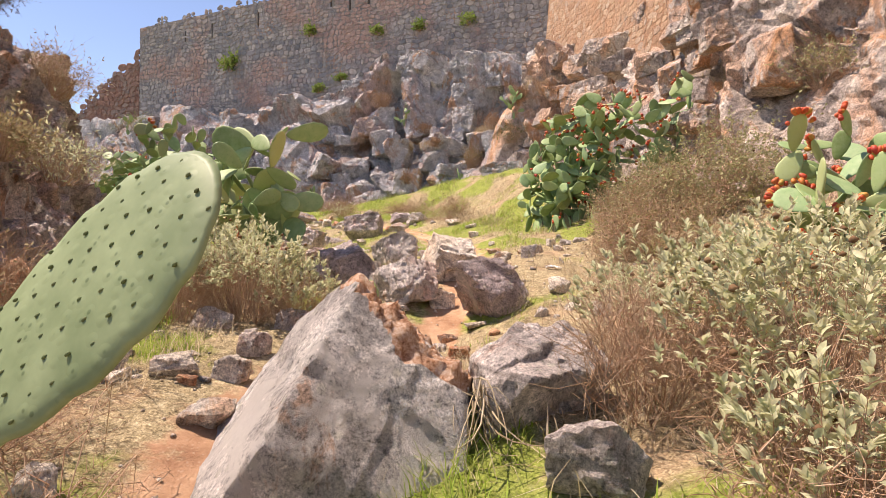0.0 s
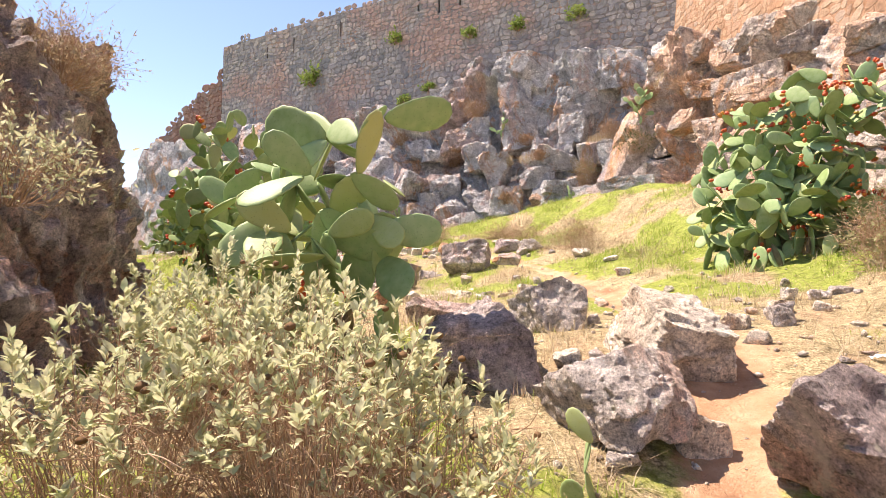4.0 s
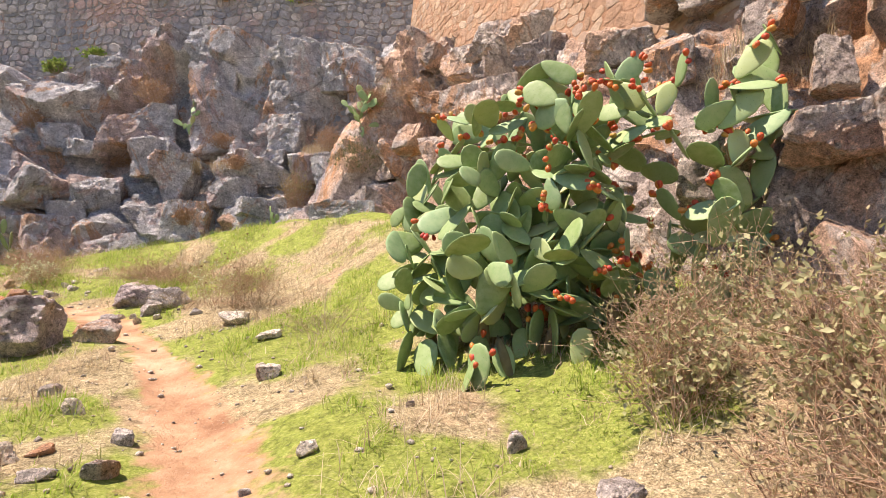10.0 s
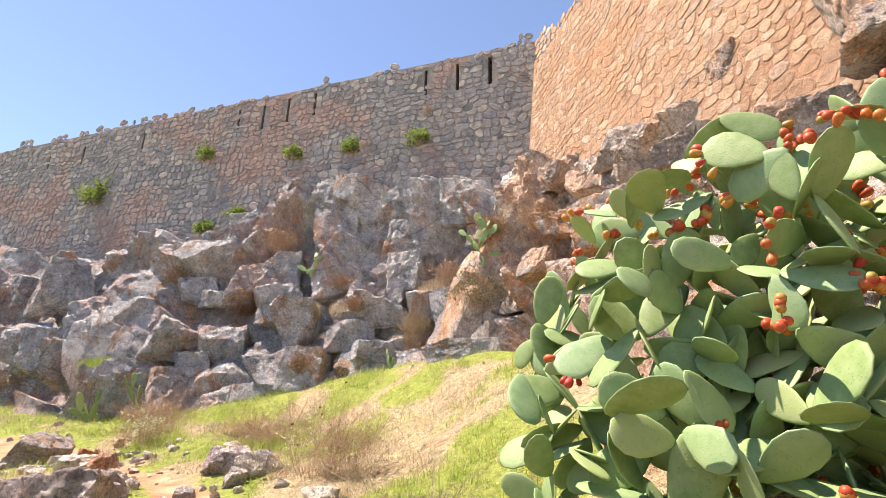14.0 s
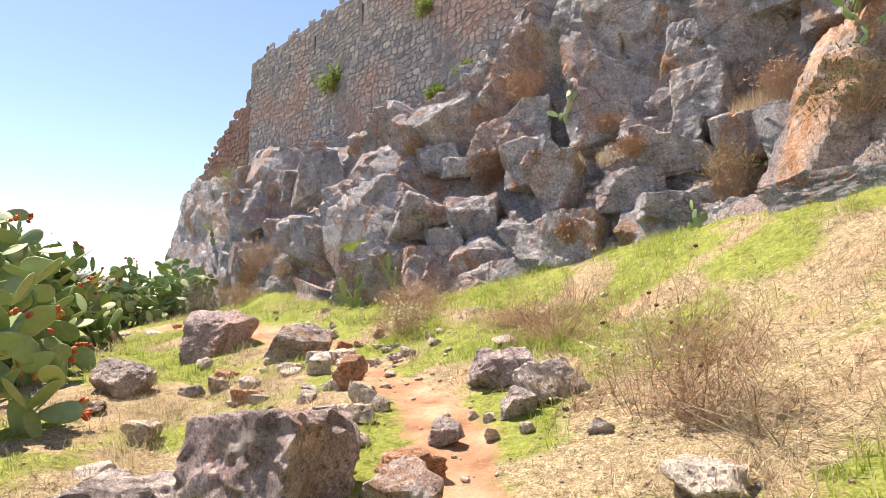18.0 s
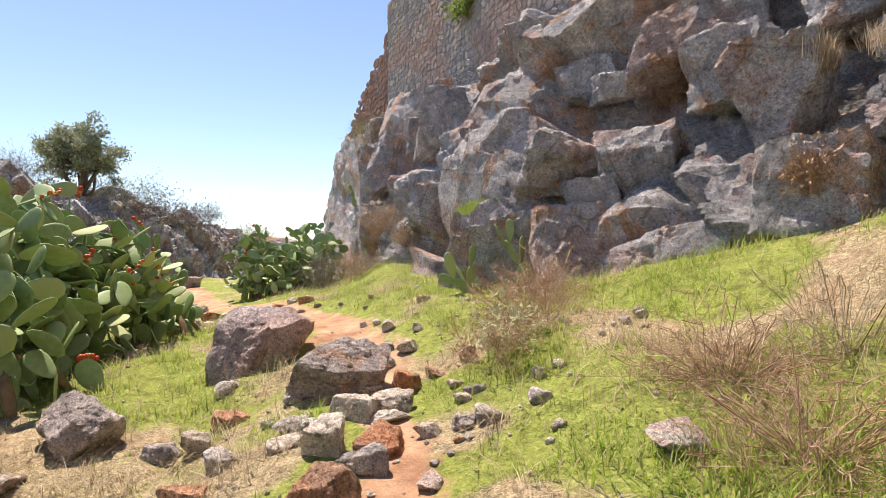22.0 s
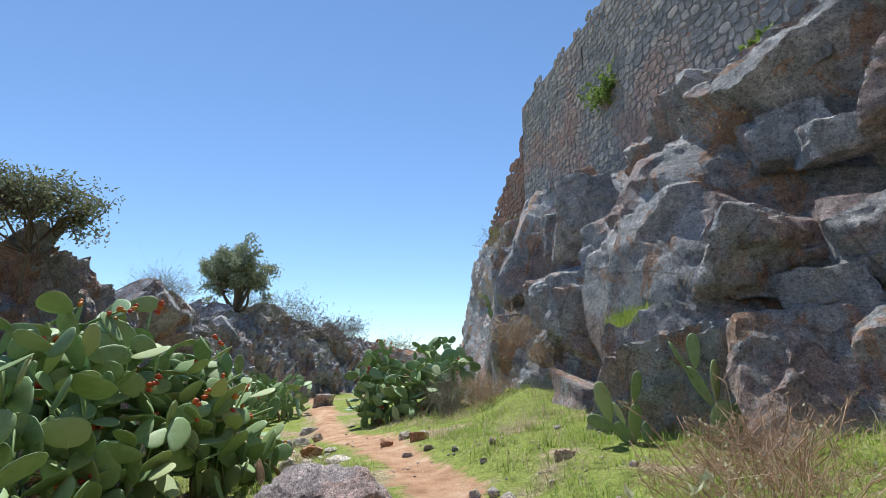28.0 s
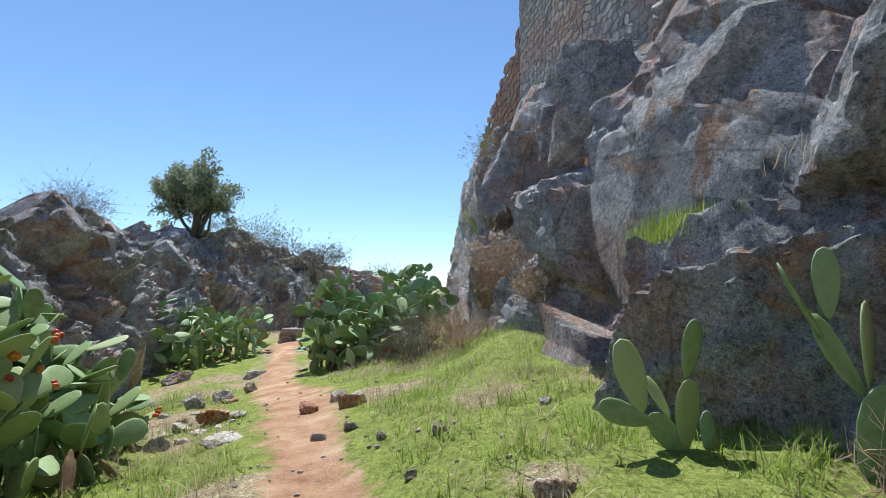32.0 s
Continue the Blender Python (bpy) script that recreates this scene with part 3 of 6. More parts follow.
def build_crag(names, foot, crest, i0, i1, split, step, rows, seed, materials, labels, bulge, amp, deep=0.5, broken=0.4):
    """A broken rock face between its foot and its crest line; at index `split` it changes into the second named face."""
    f = np.array(foot, float)
    seg = np.linalg.norm(np.diff(f[:, :2], axis=0), axis=1)
    run = np.concatenate([[0], np.cumsum(seg)])
    n = int((run[i1] - run[i0]) / step)
    u = np.interp(np.linspace(run[i0], run[i1], n), run, np.arange(len(f)))
    v = np.linspace(-deep * 0.25, 1.12, rows)
    uu, vv = np.meshgrid(u, v)
    uu, vv = uu.ravel(), vv.ravel()
    bl = np.interp(uu, np.arange(len(bulge)), bulge)
    am = np.interp(uu, np.arange(len(amp)), amp)
    p = crag_point(foot, crest, uu, vv, bl)
    p[:, 2] = np.where(vv > 1, crag_point(foot, crest, uu, np.ones_like(vv), bl)[:, 2] + (vv - 1) * 0.3, p[:, 2])
    ends = resample_by_index(foot, uu), resample_by_index(crest, uu)
    nrm = ends[0] - ends[1]
    nrm[:, 2] = np.hypot(nrm[:, 0], nrm[:, 1]) * 0.55
    nrm /= np.linalg.norm(nrm, axis=1)[:, None]
    d = am * (blocks(p, 2.0, 1.0, seed, (1, 1, 0.6)) + blocks(p, 0.95, 0.34, seed + 5, (1, 1, 0.7))) + broken * fractured(p, seed + 7)
    d = np.minimum(np.clip(d, -0.8, 0.8), 0.12 + 2.2 * np.clip(vv, 0, 1))
    p = p + nrm * d[:, None]
    CRAG_VERTS.append(p)
    out = []
    cuts = [0, int(np.searchsorted(u, split)) if split else n - 1, n - 1]
    for k, (a, b) in enumerate(zip(cuts, cuts[1:])):
        if b <= a:
            continue
        i = (np.arange(rows - 1)[:, None] * n + np.arange(a, b)[None]).ravel()
        me = tri_mesh(names[k], p, np.stack([i, i + 1, i + n + 1, i + n], 1), 4, materials[k], True)
        me.set_sharp_from_angle(angle=radians(17))
        out.append(tagged(new(names[k], me), labels[k], "rock face", kind="structure"))
    return out


CRAG_TOWER, CRAG = build_crag(("crag_below_tower", "crag_below_wall"), FOOT, CREST, 2, 15, 7.6, 0.062, 112, 41, (M_CLIFF_WARM, M_CLIFF),
                              ("sunlit orange-grey limestone crag below the tower", "grey limestone crag with rust stains under the fortress wall"),
                              (0, 0, 0, 0, 0, 0, 0, -0.1, -0.28, -0.28, -0.15, 0.05, 0.08, 0.05, 0, 0, 0), (0.5, 0.5, 0.4, 0.32, 0.3, 0.34, 0.45, 0.6, 0.7, 0.75, 0.75, 0.75, 0.75, 0.75, 0.75, 0.75, 0.7))
CRAG_LEFT, CRAG_RIM = build_crag(("crag_beside_path", "crag_far_rim"), LEFT, LEFT_CREST, 1, 12, 5.5, 0.072, 92, 53, (M_CLIFF_PINK, M_CLIFF), ("weathered brownish limestone outcrop along the footpath", "grey limestone outcrop closing the far side of the valley"), (0, 0, 0, 0, 0, 0.05, 0.2, 0.2, 0.2, 0.2, 0.2, 0.2, 0.2, 0.2), (0.16, 0.16, 0.16, 0.18, 0.26, 0.5, 0.7, 0.7, 0.7, 0.7, 0.7, 0.7, 0.7, 0.7), broken=0.8)
ALL_CRAG = np.concatenate(CRAG_VERTS)


def snap(x, y, z):
    """The place on the crags nearest to a given one."""
    return ALL_CRAG[np.argmin(((ALL_CRAG - (x, y, z)) ** 2).sum(1))]


_ico = {}


def ico_dirs(sub):
    if sub not in _ico:
        bm = bmesh.new()
        bmesh.ops.create_icosphere(bm, subdivisions=sub, radius=1)
        _ico[sub] = (np.array([v.co[:] for v in bm.verts]), np.array([[v.index for v in fc.verts] for fc in bm.faces]))
        bm.free()
    return _ico[sub]


def boulder_mesh(name, seed, sx, sy, sz, sub=4, planes=13, rough=0.05, material=None, peak=0.0, cuts=(), square=0.34, ball=1.1):
    """An angular stone: a ball cut by random planes, then weathered."""
    rng = np.random.default_rng(seed)
    d, faces = ico_dirs(sub)
    n = rng.normal(0, 1, (planes, 3))
    n[:6] = np.array([(1, 0, 0), (-1, 0, 0), (0, 1, 0), (0, -1, 0), (0, 0, 1), (0, 0, -1)]) + rng.normal(0, square, (6, 3))
    n /= np.linalg.norm(n, axis=1)[:, None]
    h = rng.uniform(0.60, 0.92, planes)
    h[:6] = rng.uniform(0.52, 0.82, 6)
    if cuts:
        n, h = np.array([c[:3] for c in cuts], float), np.array([c[3] for c in cuts], float)
        h = h / np.linalg.norm(n, axis=1)
        n /= np.linalg.norm(n, axis=1)[:, None]
    dots = np.maximum(d @ n.T, 1e-3)
    k = 110.0
    cut = h[None] / dots
    r = -np.log(np.exp(-k * np.minimum(cut, 1.6)).sum(1) + math.exp(-k * (1.5 if cuts else ball))) / k
    p = d * r[:, None]
    if not cuts:
        p /= np.abs(p).max(0)
    if peak:
        w = np.clip((p[:, 2] + 1) / 2, 0, 1)
        p[:, :2] *= (1 - peak * w)[:, None]
    p *= (1 + rough * fbm(d * 2.2 + seed % 97, 6, seed % 1000, 0.62))[:, None]
    p *= np.array([sx, sy, sz]) / 2
    if sub > 2:
        mean = (sx * sy * sz) ** (1 / 3)
        p += d * (fractured(p + seed % 89, seed % 977, max(mean, 0.12) * 0.62) * (0.07 if cuts else 0.24))[:, None]
    me = tri_mesh(name, p, faces, 3, material or M_ROCK, True)
    me.set_sharp_from_angle(angle=radians(24))
    return me


def boulder(name, x, y, z, sx, sy, sz, turn, seed, label, category="rock", group="", material=None, sub=4, planes=13, tilt=0.0, rough=0.05, peak=0.0, parent=None, square=0.34, ball=1.1):
    ob = new(name, boulder_mesh(name, seed, sx, sy, sz, sub, planes, rough, material, peak, (), square, ball))
    m = pose(x, y, z, tilt, tilt * 0.5, turn)
    ob.matrix_basis = m
    if parent:
        ob.parent = parent
        return ob
    return tagged(ob, label, category, group)


# large blocks that stand out of the crags: x, y, z, width, depth, height, turn
HIGH_BLOCKS = [(-0.95, 21.7, 7.36, 1.31, 0.93, 2.37, -10), (0.66, 21.31, 7.16, 1.61, 1.14, 2.21, -10), (2.27, 20.61, 7.79, 1.99, 0.81, 0.95, -27), (2.62, 20.29, 7.2, 0.88, 0.62, 1.09, -27), (1.09, 21.04, 8.47, 0.57, 0.5, 0.6, -10), (-3.3, 22.43, 7.76, 1.59, 0.92, 1.09, -7), (-2.34, 21.72, 6.26, 1.45, 1.02, 1.37, -7), (-4.49, 22.08, 6.75, 1.4, 0.5, 0.57, -13)]
HIGH_BLOCKS += [(3.51, 19.05, 7.62, 1.62, 0.85, 1, -27), (3.69, 17.04, 6.21, 1.12, 0.62, 0.74, -42), (4.15, 16.36, 6.89, 1.06, 0.59, 0.7, -42), (-9.44, 24.17, 6.97, 1.13, 0.8, 1.22, 56), (-10.13, 23.9, 6.01, 0.78, 0.55, 1.56, 56), (-13.48, 25.69, 6.07, 1.45, 1.02, 1.59, 56), (4.06, 16.61, 6.77, 0.88, 0.63, 0.91, -46), (3.77, 18, 7.52, 1.18, 0.55, 0.65, -46)]
LOW_BLOCKS = [(-2.3, 21.18, 5.37, 1.02, 0.72, 1.09, -7), (-1.33, 19.99, 3.74, 1.29, 0.92, 1.36, -10), (-0.27, 20.05, 4.42, 0.96, 0.68, 1.11, -10), (0.43, 20.45, 5.35, 0.92, 0.65, 0.77, -10), (2.15, 18.97, 4.85, 1.66, 0.89, 1.04, -27), (1.95, 17.92, 3.96, 1.62, 0.5, 0.52, -27), (4.11, 15.26, 5.64, 1.75, 0.79, 0.93, -42)]
LOW_BLOCKS += [(3.31, 17.22, 5.49, 0.97, 0.53, 0.62, -42), (-2.79, 19.27, 3.22, 1.39, 0.5, 0.5, 21), (-2.29, 21.21, 5.33, 1.35, 0.89, 1.05, 12), (-0.42, 20.09, 4.42, 1.28, 0.8, 0.95, 10), (0.32, 20.31, 5.07, 1.48, 0.92, 1.08, 10), (0.19, 19.48, 4.14, 0.89, 0.53, 0.62, 10), (-1.6, 19.64, 3.23, 1.13, 0.5, 0.33, 12), (4.14, 14.59, 5.41, 1.5, 0.5, 0.53, -44)]
WEST_BLOCKS = [(-4.42, 21.68, 5.93, 0.71, 0.5, 0.84, 15), (-3.71, 21.38, 5.56, 1.09, 0.52, 0.61, 21), (-3.97, 19.9, 3.34, 1.5, 0.7, 0.82, 21), (-3.87, 20.53, 3.87, 0.85, 0.5, 0.59, 21), (-6.62, 22.17, 5.12, 2.13, 1.33, 1.56, 17), (-8.8, 22.37, 4.47, 1.25, 0.88, 1.39, 17), (-7.18, 21.27, 3.92, 0.82, 0.58, 1.34, 17),
               (-5.63, 20.43, 3.28, 1.46, 0.86, 1.01, 19), (-4.43, 20.78, 4.42, 1.71, 1.2, 1.41, 19), (-4.35, 21.64, 5.82, 1.13, 0.64, 0.76, 19)]
FILL_BLOCKS = [(-3.4, 21.0, 4.3, 1.3, 1.0, 1.5, 12), (-3.0, 21.6, 6.0, 1.4, 1.0, 1.3, 6), (-1.6, 20.6, 4.9, 1.3, 1.0, 1.4, 5), (-0.9, 21.2, 6.0, 1.2, 0.9, 1.2, -5), (0.9, 20.6, 6.2, 1.3, 1.0, 1.2, -10), (1.4, 20.0, 5.3, 1.2, 0.9, 1.0, -15),
               (-8.2, 22.4, 4.3, 1.5, 1.2, 2.0, 28), (-8.6, 23.2, 6.2, 1.6, 1.2, 1.7, 25), (-10.9, 23.9, 5.6, 1.7, 1.3, 2.0, 32), (-12.6, 24.9, 5.4, 1.8, 1.3, 2.4, 35), (-10.6, 23.2, 3.8, 1.5, 1.1, 1.5, 32), (-13.6, 26.2, 7.0, 1.7, 1.2, 1.6, 30)]
for k, (x, y, z, sx, sy, sz, turn) in enumerate(HIGH_BLOCKS + LOW_BLOCKS + WEST_BLOCKS + FILL_BLOCKS):
    lean = -(2 + k * 37 % 9)
    if z < 3.6:
        lean -= 16
        y, z, sy, sz = y + (0.8 if x > -3 else 0.45), z - 0.2, sy + 0.5, sz + 0.5
    block = boulder("rock", x, y, z, sx, sy, sz, turn, 600 + k, "", material=M_CLIFF if x < 3 else M_CLIFF_WARM, planes=9, parent=CRAG if x < 3 else CRAG_TOWER, sub=5, rough=0.03, square=0.16, tilt=lean, ball=1.4)
    CRAG_VERTS.append(np.array([block.matrix_basis @ v.co for v in block.data.vertices]))
# low shelf with grass on its top
shelf = boulder("rock", -5.3, 20.58, 3.08, 2.1, 1.25, 1.4, 12, 690, "", material=M_CLIFF, planes=8, parent=CRAG, sub=6, rough=0.04, square=0.1, tilt=-3, ball=1.5)
CRAG_VERTS.append(np.array([shelf.matrix_basis @ v.co for v in shelf.data.vertices]))
TOWER_BLOCKS = [(5.2, 11.7, 6.6, 0.95, 0.9, 1.3, -38), (5.3, 10.75, 6.15, 1.1, 0.9, 0.95, -42), (5.06, 11.6, 5.95, 0.75, 0.7, 0.5, -40), (5.06, 10.16, 5.53, 0.79, 0.55, 0.75, -50), (5.21, 11.27, 5.74, 0.71, 0.5, 0.46, -50), (4.75, 10.08, 4.82, 0.52, 0.5, 0.4, -50), (4.81, 11.47, 4.97, 0.62, 0.5, 0.78, -50), (3.91, 14.93, 5.58, 1.03, 0.5, 0.55, -50)]
TOWER_BLOCKS += [(4.36, 15.45, 7.01, 1.37, 0.5, 0.67, -50), (3.41, 17.28, 6.54, 0.64, 0.5, 0.63, -50), (4.42, 9.32, 4.05, 0.34, 0.5, 0.44, -50), (4.3, 9.22, 3.54, 0.64, 0.5, 0.47, -50), (4.82, 9.19, 5.01, 1.06, 0.59, 0.79, -50), (4.17, 8.61, 3.42, 0.49, 0.5, 0.55, -50), (3.67, 17.33, 7.24, 0.52, 0.5, 0.64, -50), (4.17, 9.9, 3.57, 0.34, 0.5, 0.31, -47)]
TOWER_SLABS = [(4.21, 13.45, 5.06, 0.56, 0.5, 0.7, -47), (5.1, 13.8, 7.2, 0.5, 0.6, 0.65, 10), (4.7, 13.0, 4.4, 1.0, 0.9, 1.0, -50), (4.9, 12.6, 5.6, 1.0, 0.8, 0.9, -45), (4.6, 14.2, 6.1, 0.9, 0.8, 0.8, -48), (4.5, 11.9, 3.9, 0.9, 0.8, 0.9, -52), (5.0, 8.2, 4.2, 1.0, 0.9, 1.1, -55), (3.2, 18.0, 5.2, 1.1, 0.9, 1.0, -35), (3.6, 16.4, 4.9, 1.0, 0.9, 0.9, -45), (3.9, 15.4, 4.5, 1.0, 0.9, 0.9, -48), (4.75, 9.5, 3.1, 1.4, 1.2, 1.3, -50), (4.7, 10.5, 3.6, 1.2, 1.1, 1.5, -45)]
for k, (x, y, z, sx, sy, sz, turn) in enumerate(TOWER_BLOCKS + TOWER_SLABS):
    boulder("rock", x, y, z, sx, sy, sz, turn, 640 + k, "", material=M_CLIFF_WARM, planes=9, parent=CRAG_TOWER, sub=5, rough=0.03, square=0.2, ball=1.35)


ALL_CRAG = np.concatenate(CRAG_VERTS)


# ---- fortress walls ----
class Face:
    """A wall face along a plan line: place at length s and height z, leaning back with height."""

    def __init__(self, line, batter, top):
        self.p = np.array(line, float)
        self.run = np.concatenate([[0], np.cumsum(np.linalg.norm(np.diff(self.p, axis=0), axis=1))])
        self.length, self.batter, self.top = self.run[-1], batter, top

    def at(self, s, z, out=0.0):
        x, y = np.interp(s, self.run, self.p[:, 0]), np.interp(s, self.run, self.p[:, 1])
        k = min(max(int(np.searchsorted(self.run, s)) - 1, 0), len(self.p) - 2)
        t = self.p[k + 1] - self.p[k]
        t = t / np.linalg.norm(t)
        n = np.array([t[1], -t[0]])
        o = out + self.batter * (self.top - z)
        return (x + n[0] * o, y + n[1] * o, z)


def wall_body(face, s_cuts, z_low, z_high, holes, thick, material, name, label):
    """The mortared body behind the stones, cut through where the slots are."""
    zs = sorted({z_low, z_high, *[h[2] for h in holes], *[h[3] for h in holes]})
    ss = sorted({*s_cuts, *[h[0] for h in holes], *[h[1] for h in holes]})
    verts, faces = [], []
    for a, b in zip(ss, ss[1:]):
        for c, d in zip(zs, zs[1:]):
            if any(h[0] <= (a + b) / 2 <= h[1] and h[2] <= (c + d) / 2 <= h[3] for h in holes):
                continue
            k = len(verts)
            verts += [face.at(a, c), face.at(b, c), face.at(b, d), face.at(a, d), face.at(a, c, -thick), face.at(b, c, -thick), face.at(b, d, -thick), face.at(a, d, -thick)]
            faces += [tuple(k + j for j in q) for q in ((0, 1, 2, 3), (5, 4, 7, 6), (4, 0, 3, 7), (1, 5, 6, 2), (3, 2, 6, 7), (4, 5, 1, 0))]
    ob = new(name, mesh_from(name, verts, faces, material, False))
    return tagged(ob, label, "wall", kind="structure")


def rubble(face, s0, s1, low, high, holes, seed, size, material, parent, single=(), proud=0.015):
    """Rubble masonry: every stone has its own outline and domed face. Those within the stretch `single` are objects of their own."""
    rng = np.random.default_rng(seed)
    verts, faces, made = [], [], 0
    z = low - 0.1
    warp = lambda s, zz: zz + 0.06 * math.sin(s * 1.3 + zz * 0.7 + seed) + 0.045 * math.sin(s * 2.9 - zz * 1.7) + 0.03 * math.sin(s * 6.1 + zz * 3.3)
    while z < 13.3:
        hgt = size * rng.uniform(0.55, 1.05)
        s = s0 + rng.uniform(-0.2, 0)
        while s < s1:
            wid = size * rng.choice([0.7, 1.0, 1.3, 1.7], p=[0.25, 0.35, 0.25, 0.15]) * rng.uniform(0.8, 1.2)
            cs, cz = s + wid / 2, z + hgt / 2
            s += wid
            top = high if not callable(high) else high(cs)
            foot = low if not callable(low) else low(cs)
            if cz > top + rng.uniform(-0.12, 0.10) or cz < foot or cs > s1 + 0.02 or cs < s0 - 0.02:
                continue
            if any(h[0] - 0.07 < cs < h[1] + 0.07 and h[2] - 0.03 < cz < h[3] + 0.05 for h in holes):
                continue
            a, b, gap = wid / 2, hgt / 2, rng.uniform(0.005, 0.016)
            ring, rot = [], rng.normal(0, 0.22)
            bend = rng.uniform(0.5, 1.0)
            for j in range(8):
                t = (j + 0.5) * math.pi / 4 + rng.uniform(-0.25, 0.25)
                ca, sa = math.cos(t), math.sin(t)
                k = rng.uniform(0.9, 1.1) / max(abs(ca), abs(sa)) ** bend
                u, w = (a - gap) * ca * k, (b - gap) * sa * k
                ring.append((cs + u * math.cos(rot) - w * math.sin(rot), cz + u * math.sin(rot) + w * math.cos(rot)))
            o1, o2 = rng.uniform(0.2, 0.7) * proud, rng.uniform(0.7, 1.7) * proud
            vs = [face.at(u, warp(u, w), -0.02) for u, w in ring] + [face.at(u, warp(u, w), o1) for u, w in ring]
            vs += [face.at(cs + (u - cs) * 0.84, warp(cs + (u - cs) * 0.84, cz + (w - cz) * 0.84), o2 * rng.uniform(0.75, 1.25)) for u, w in ring]
            fs = []
            for r in (0, 8):
                for j in range(8):
                    q = (j + 1) % 8
                    fs.append((r + j, r + q, r + 8 + q, r + 8 + j))
            fs.append(tuple(range(16, 24)))
            if single and single[0] < cs < single[1] and single[2] < cz < single[3] and made < 300:
                made += 1
                child("stone", mesh_from("stone", vs, fs, material, False), parent)
            else:
                k = len(verts)
                verts += vs
                faces += [tuple(k + j for j in q) for q in fs]
        z += hgt * 0.93
    ob = child("stones", mesh_from("stones", verts, faces, material, False), parent)
    tagged(ob, kind="stuff")


# curtain wall: from the inner corner to the broken end
WALL = Face([(-15.75, 28.35), (4.2, 20.09)], 0.01, 13.0)
wx = lambda x: (x + 15.75) / 19.95 * WALL.length
SLOTS = [(wx(x) - w / 2, wx(x) + w / 2, a, b) for x, w, a, b in ((-4.89, 0.09, 11.8, 12.55), (-4.0, 0.09, 11.65, 12.55), (-3.15, 0.09, 11.7, 12.6), (-2.26, 0.09, 11.8, 12.6),
                                                                (1.15, 0.09, 11.75, 12.6), (2.04, 0.10, 11.72, 12.6), (2.92, 0.12, 11.7, 12.62), (-12.8, 0.08, 11.6, 12.3), (-11.2, 0.08, 11.6, 12.3), (-8.6, 0.08, 11.7, 12.4))]
wall_curtain = wall_body(WALL, [0, WALL.length + 0.6], 6.0, 12.82, SLOTS, 0.9, M_MORTAR, "wall_curtain", "weathered grey rubble fortress wall with narrow loopholes and pink patches")
wall_top = lambda s: 12.95 + 0.14 * float(vnoise(np.array([[s * 0.8, 3.1, 0]]), 5)[0]) + 0.12 * float(vnoise(np.array([[s * 3.3, 1.1, 0]]), 6)[0])
# broken end of the wall, its red core sloping down
END = Face([(-21.9, 30.92), (-15.77, 28.36)], 0.01, 13.0)
end_top = lambda s: float(np.interp(s, [0, 1.2, 2.6, 4.2, 5.6, 6.5], [7.6, 8.6, 9.5, 10.4, 11.2, 11.5]) + 0.25 * vnoise(np.array([[s * 2.1, 0.4, 0]]), 8)[0])
# tower
TOWER = Face([(3.95, 21.0), (4.15, 20.0), (4.75, 17.0), (5.45, 13.5), (6.0, 10.5), (6.5, 7.5), (6.9, 4.0), (7.2, -2.0), (7.4, -8.0)], 0.075, 13.0)
tower_top = lambda s: float(np.interp(s, [0, 1, 3.0, 3.3, 3.9, 4.1, 40], [13.0, 12.9, 12.1, 12.1, 11.6, 11.45, 11.6]) + 0.08 * vnoise(np.array([[s * 2.3, 0.4, 0]]), 9)[0])
wall_tower = wall_body(TOWER, [0, *[float(r) for r in TOWER.run[1:]]], 1.0, 11.35, [], 1.2, M_MORTAR_WARM, "wall_tower", "tall sunlit ochre rubble tower wall leaning back")
child("parapet", wall_body(TOWER, [0, 1.02, 3.9], 11.36, 11.95, [], 0.5, M_MORTAR_WARM, "parapet", "").data, wall_tower)
bpy.data.objects.remove(bpy.data.objects["parapet"])
wall_end = wall_body(END, [0.0, 1.2, 2.6, 4.2, END.length], 4.0, 8.3, [], 0.9, M_MORTAR_RED, "wall_end", "broken end of the fortress wall with red rubble core")
for a, b, z in ((1.4, 2.6, 9.0), (2.6, 3.6, 9.6), (3.6, 4.6, 10.2), (4.6, 5.6, 10.8), (5.6, END.length, 11.2)):
    part_body = wall_body(END, [a, b], 8.3, z - 0.15, [], 0.9, M_MORTAR_RED, "core", "")
    part_body.parent = wall_end
    for key in ("label", "category", "kind"):
        if key in part_body:
            del part_body[key]
merlon = boulder_mesh("merlon", 77, 1.1, 0.9, 2.0, 4, 12, 0.02, M_ROCK_PALE, 0.75)
child("merlon", merlon, wall_tower, m=pose(*TOWER.at(3.45, 12.2, -0.3)))

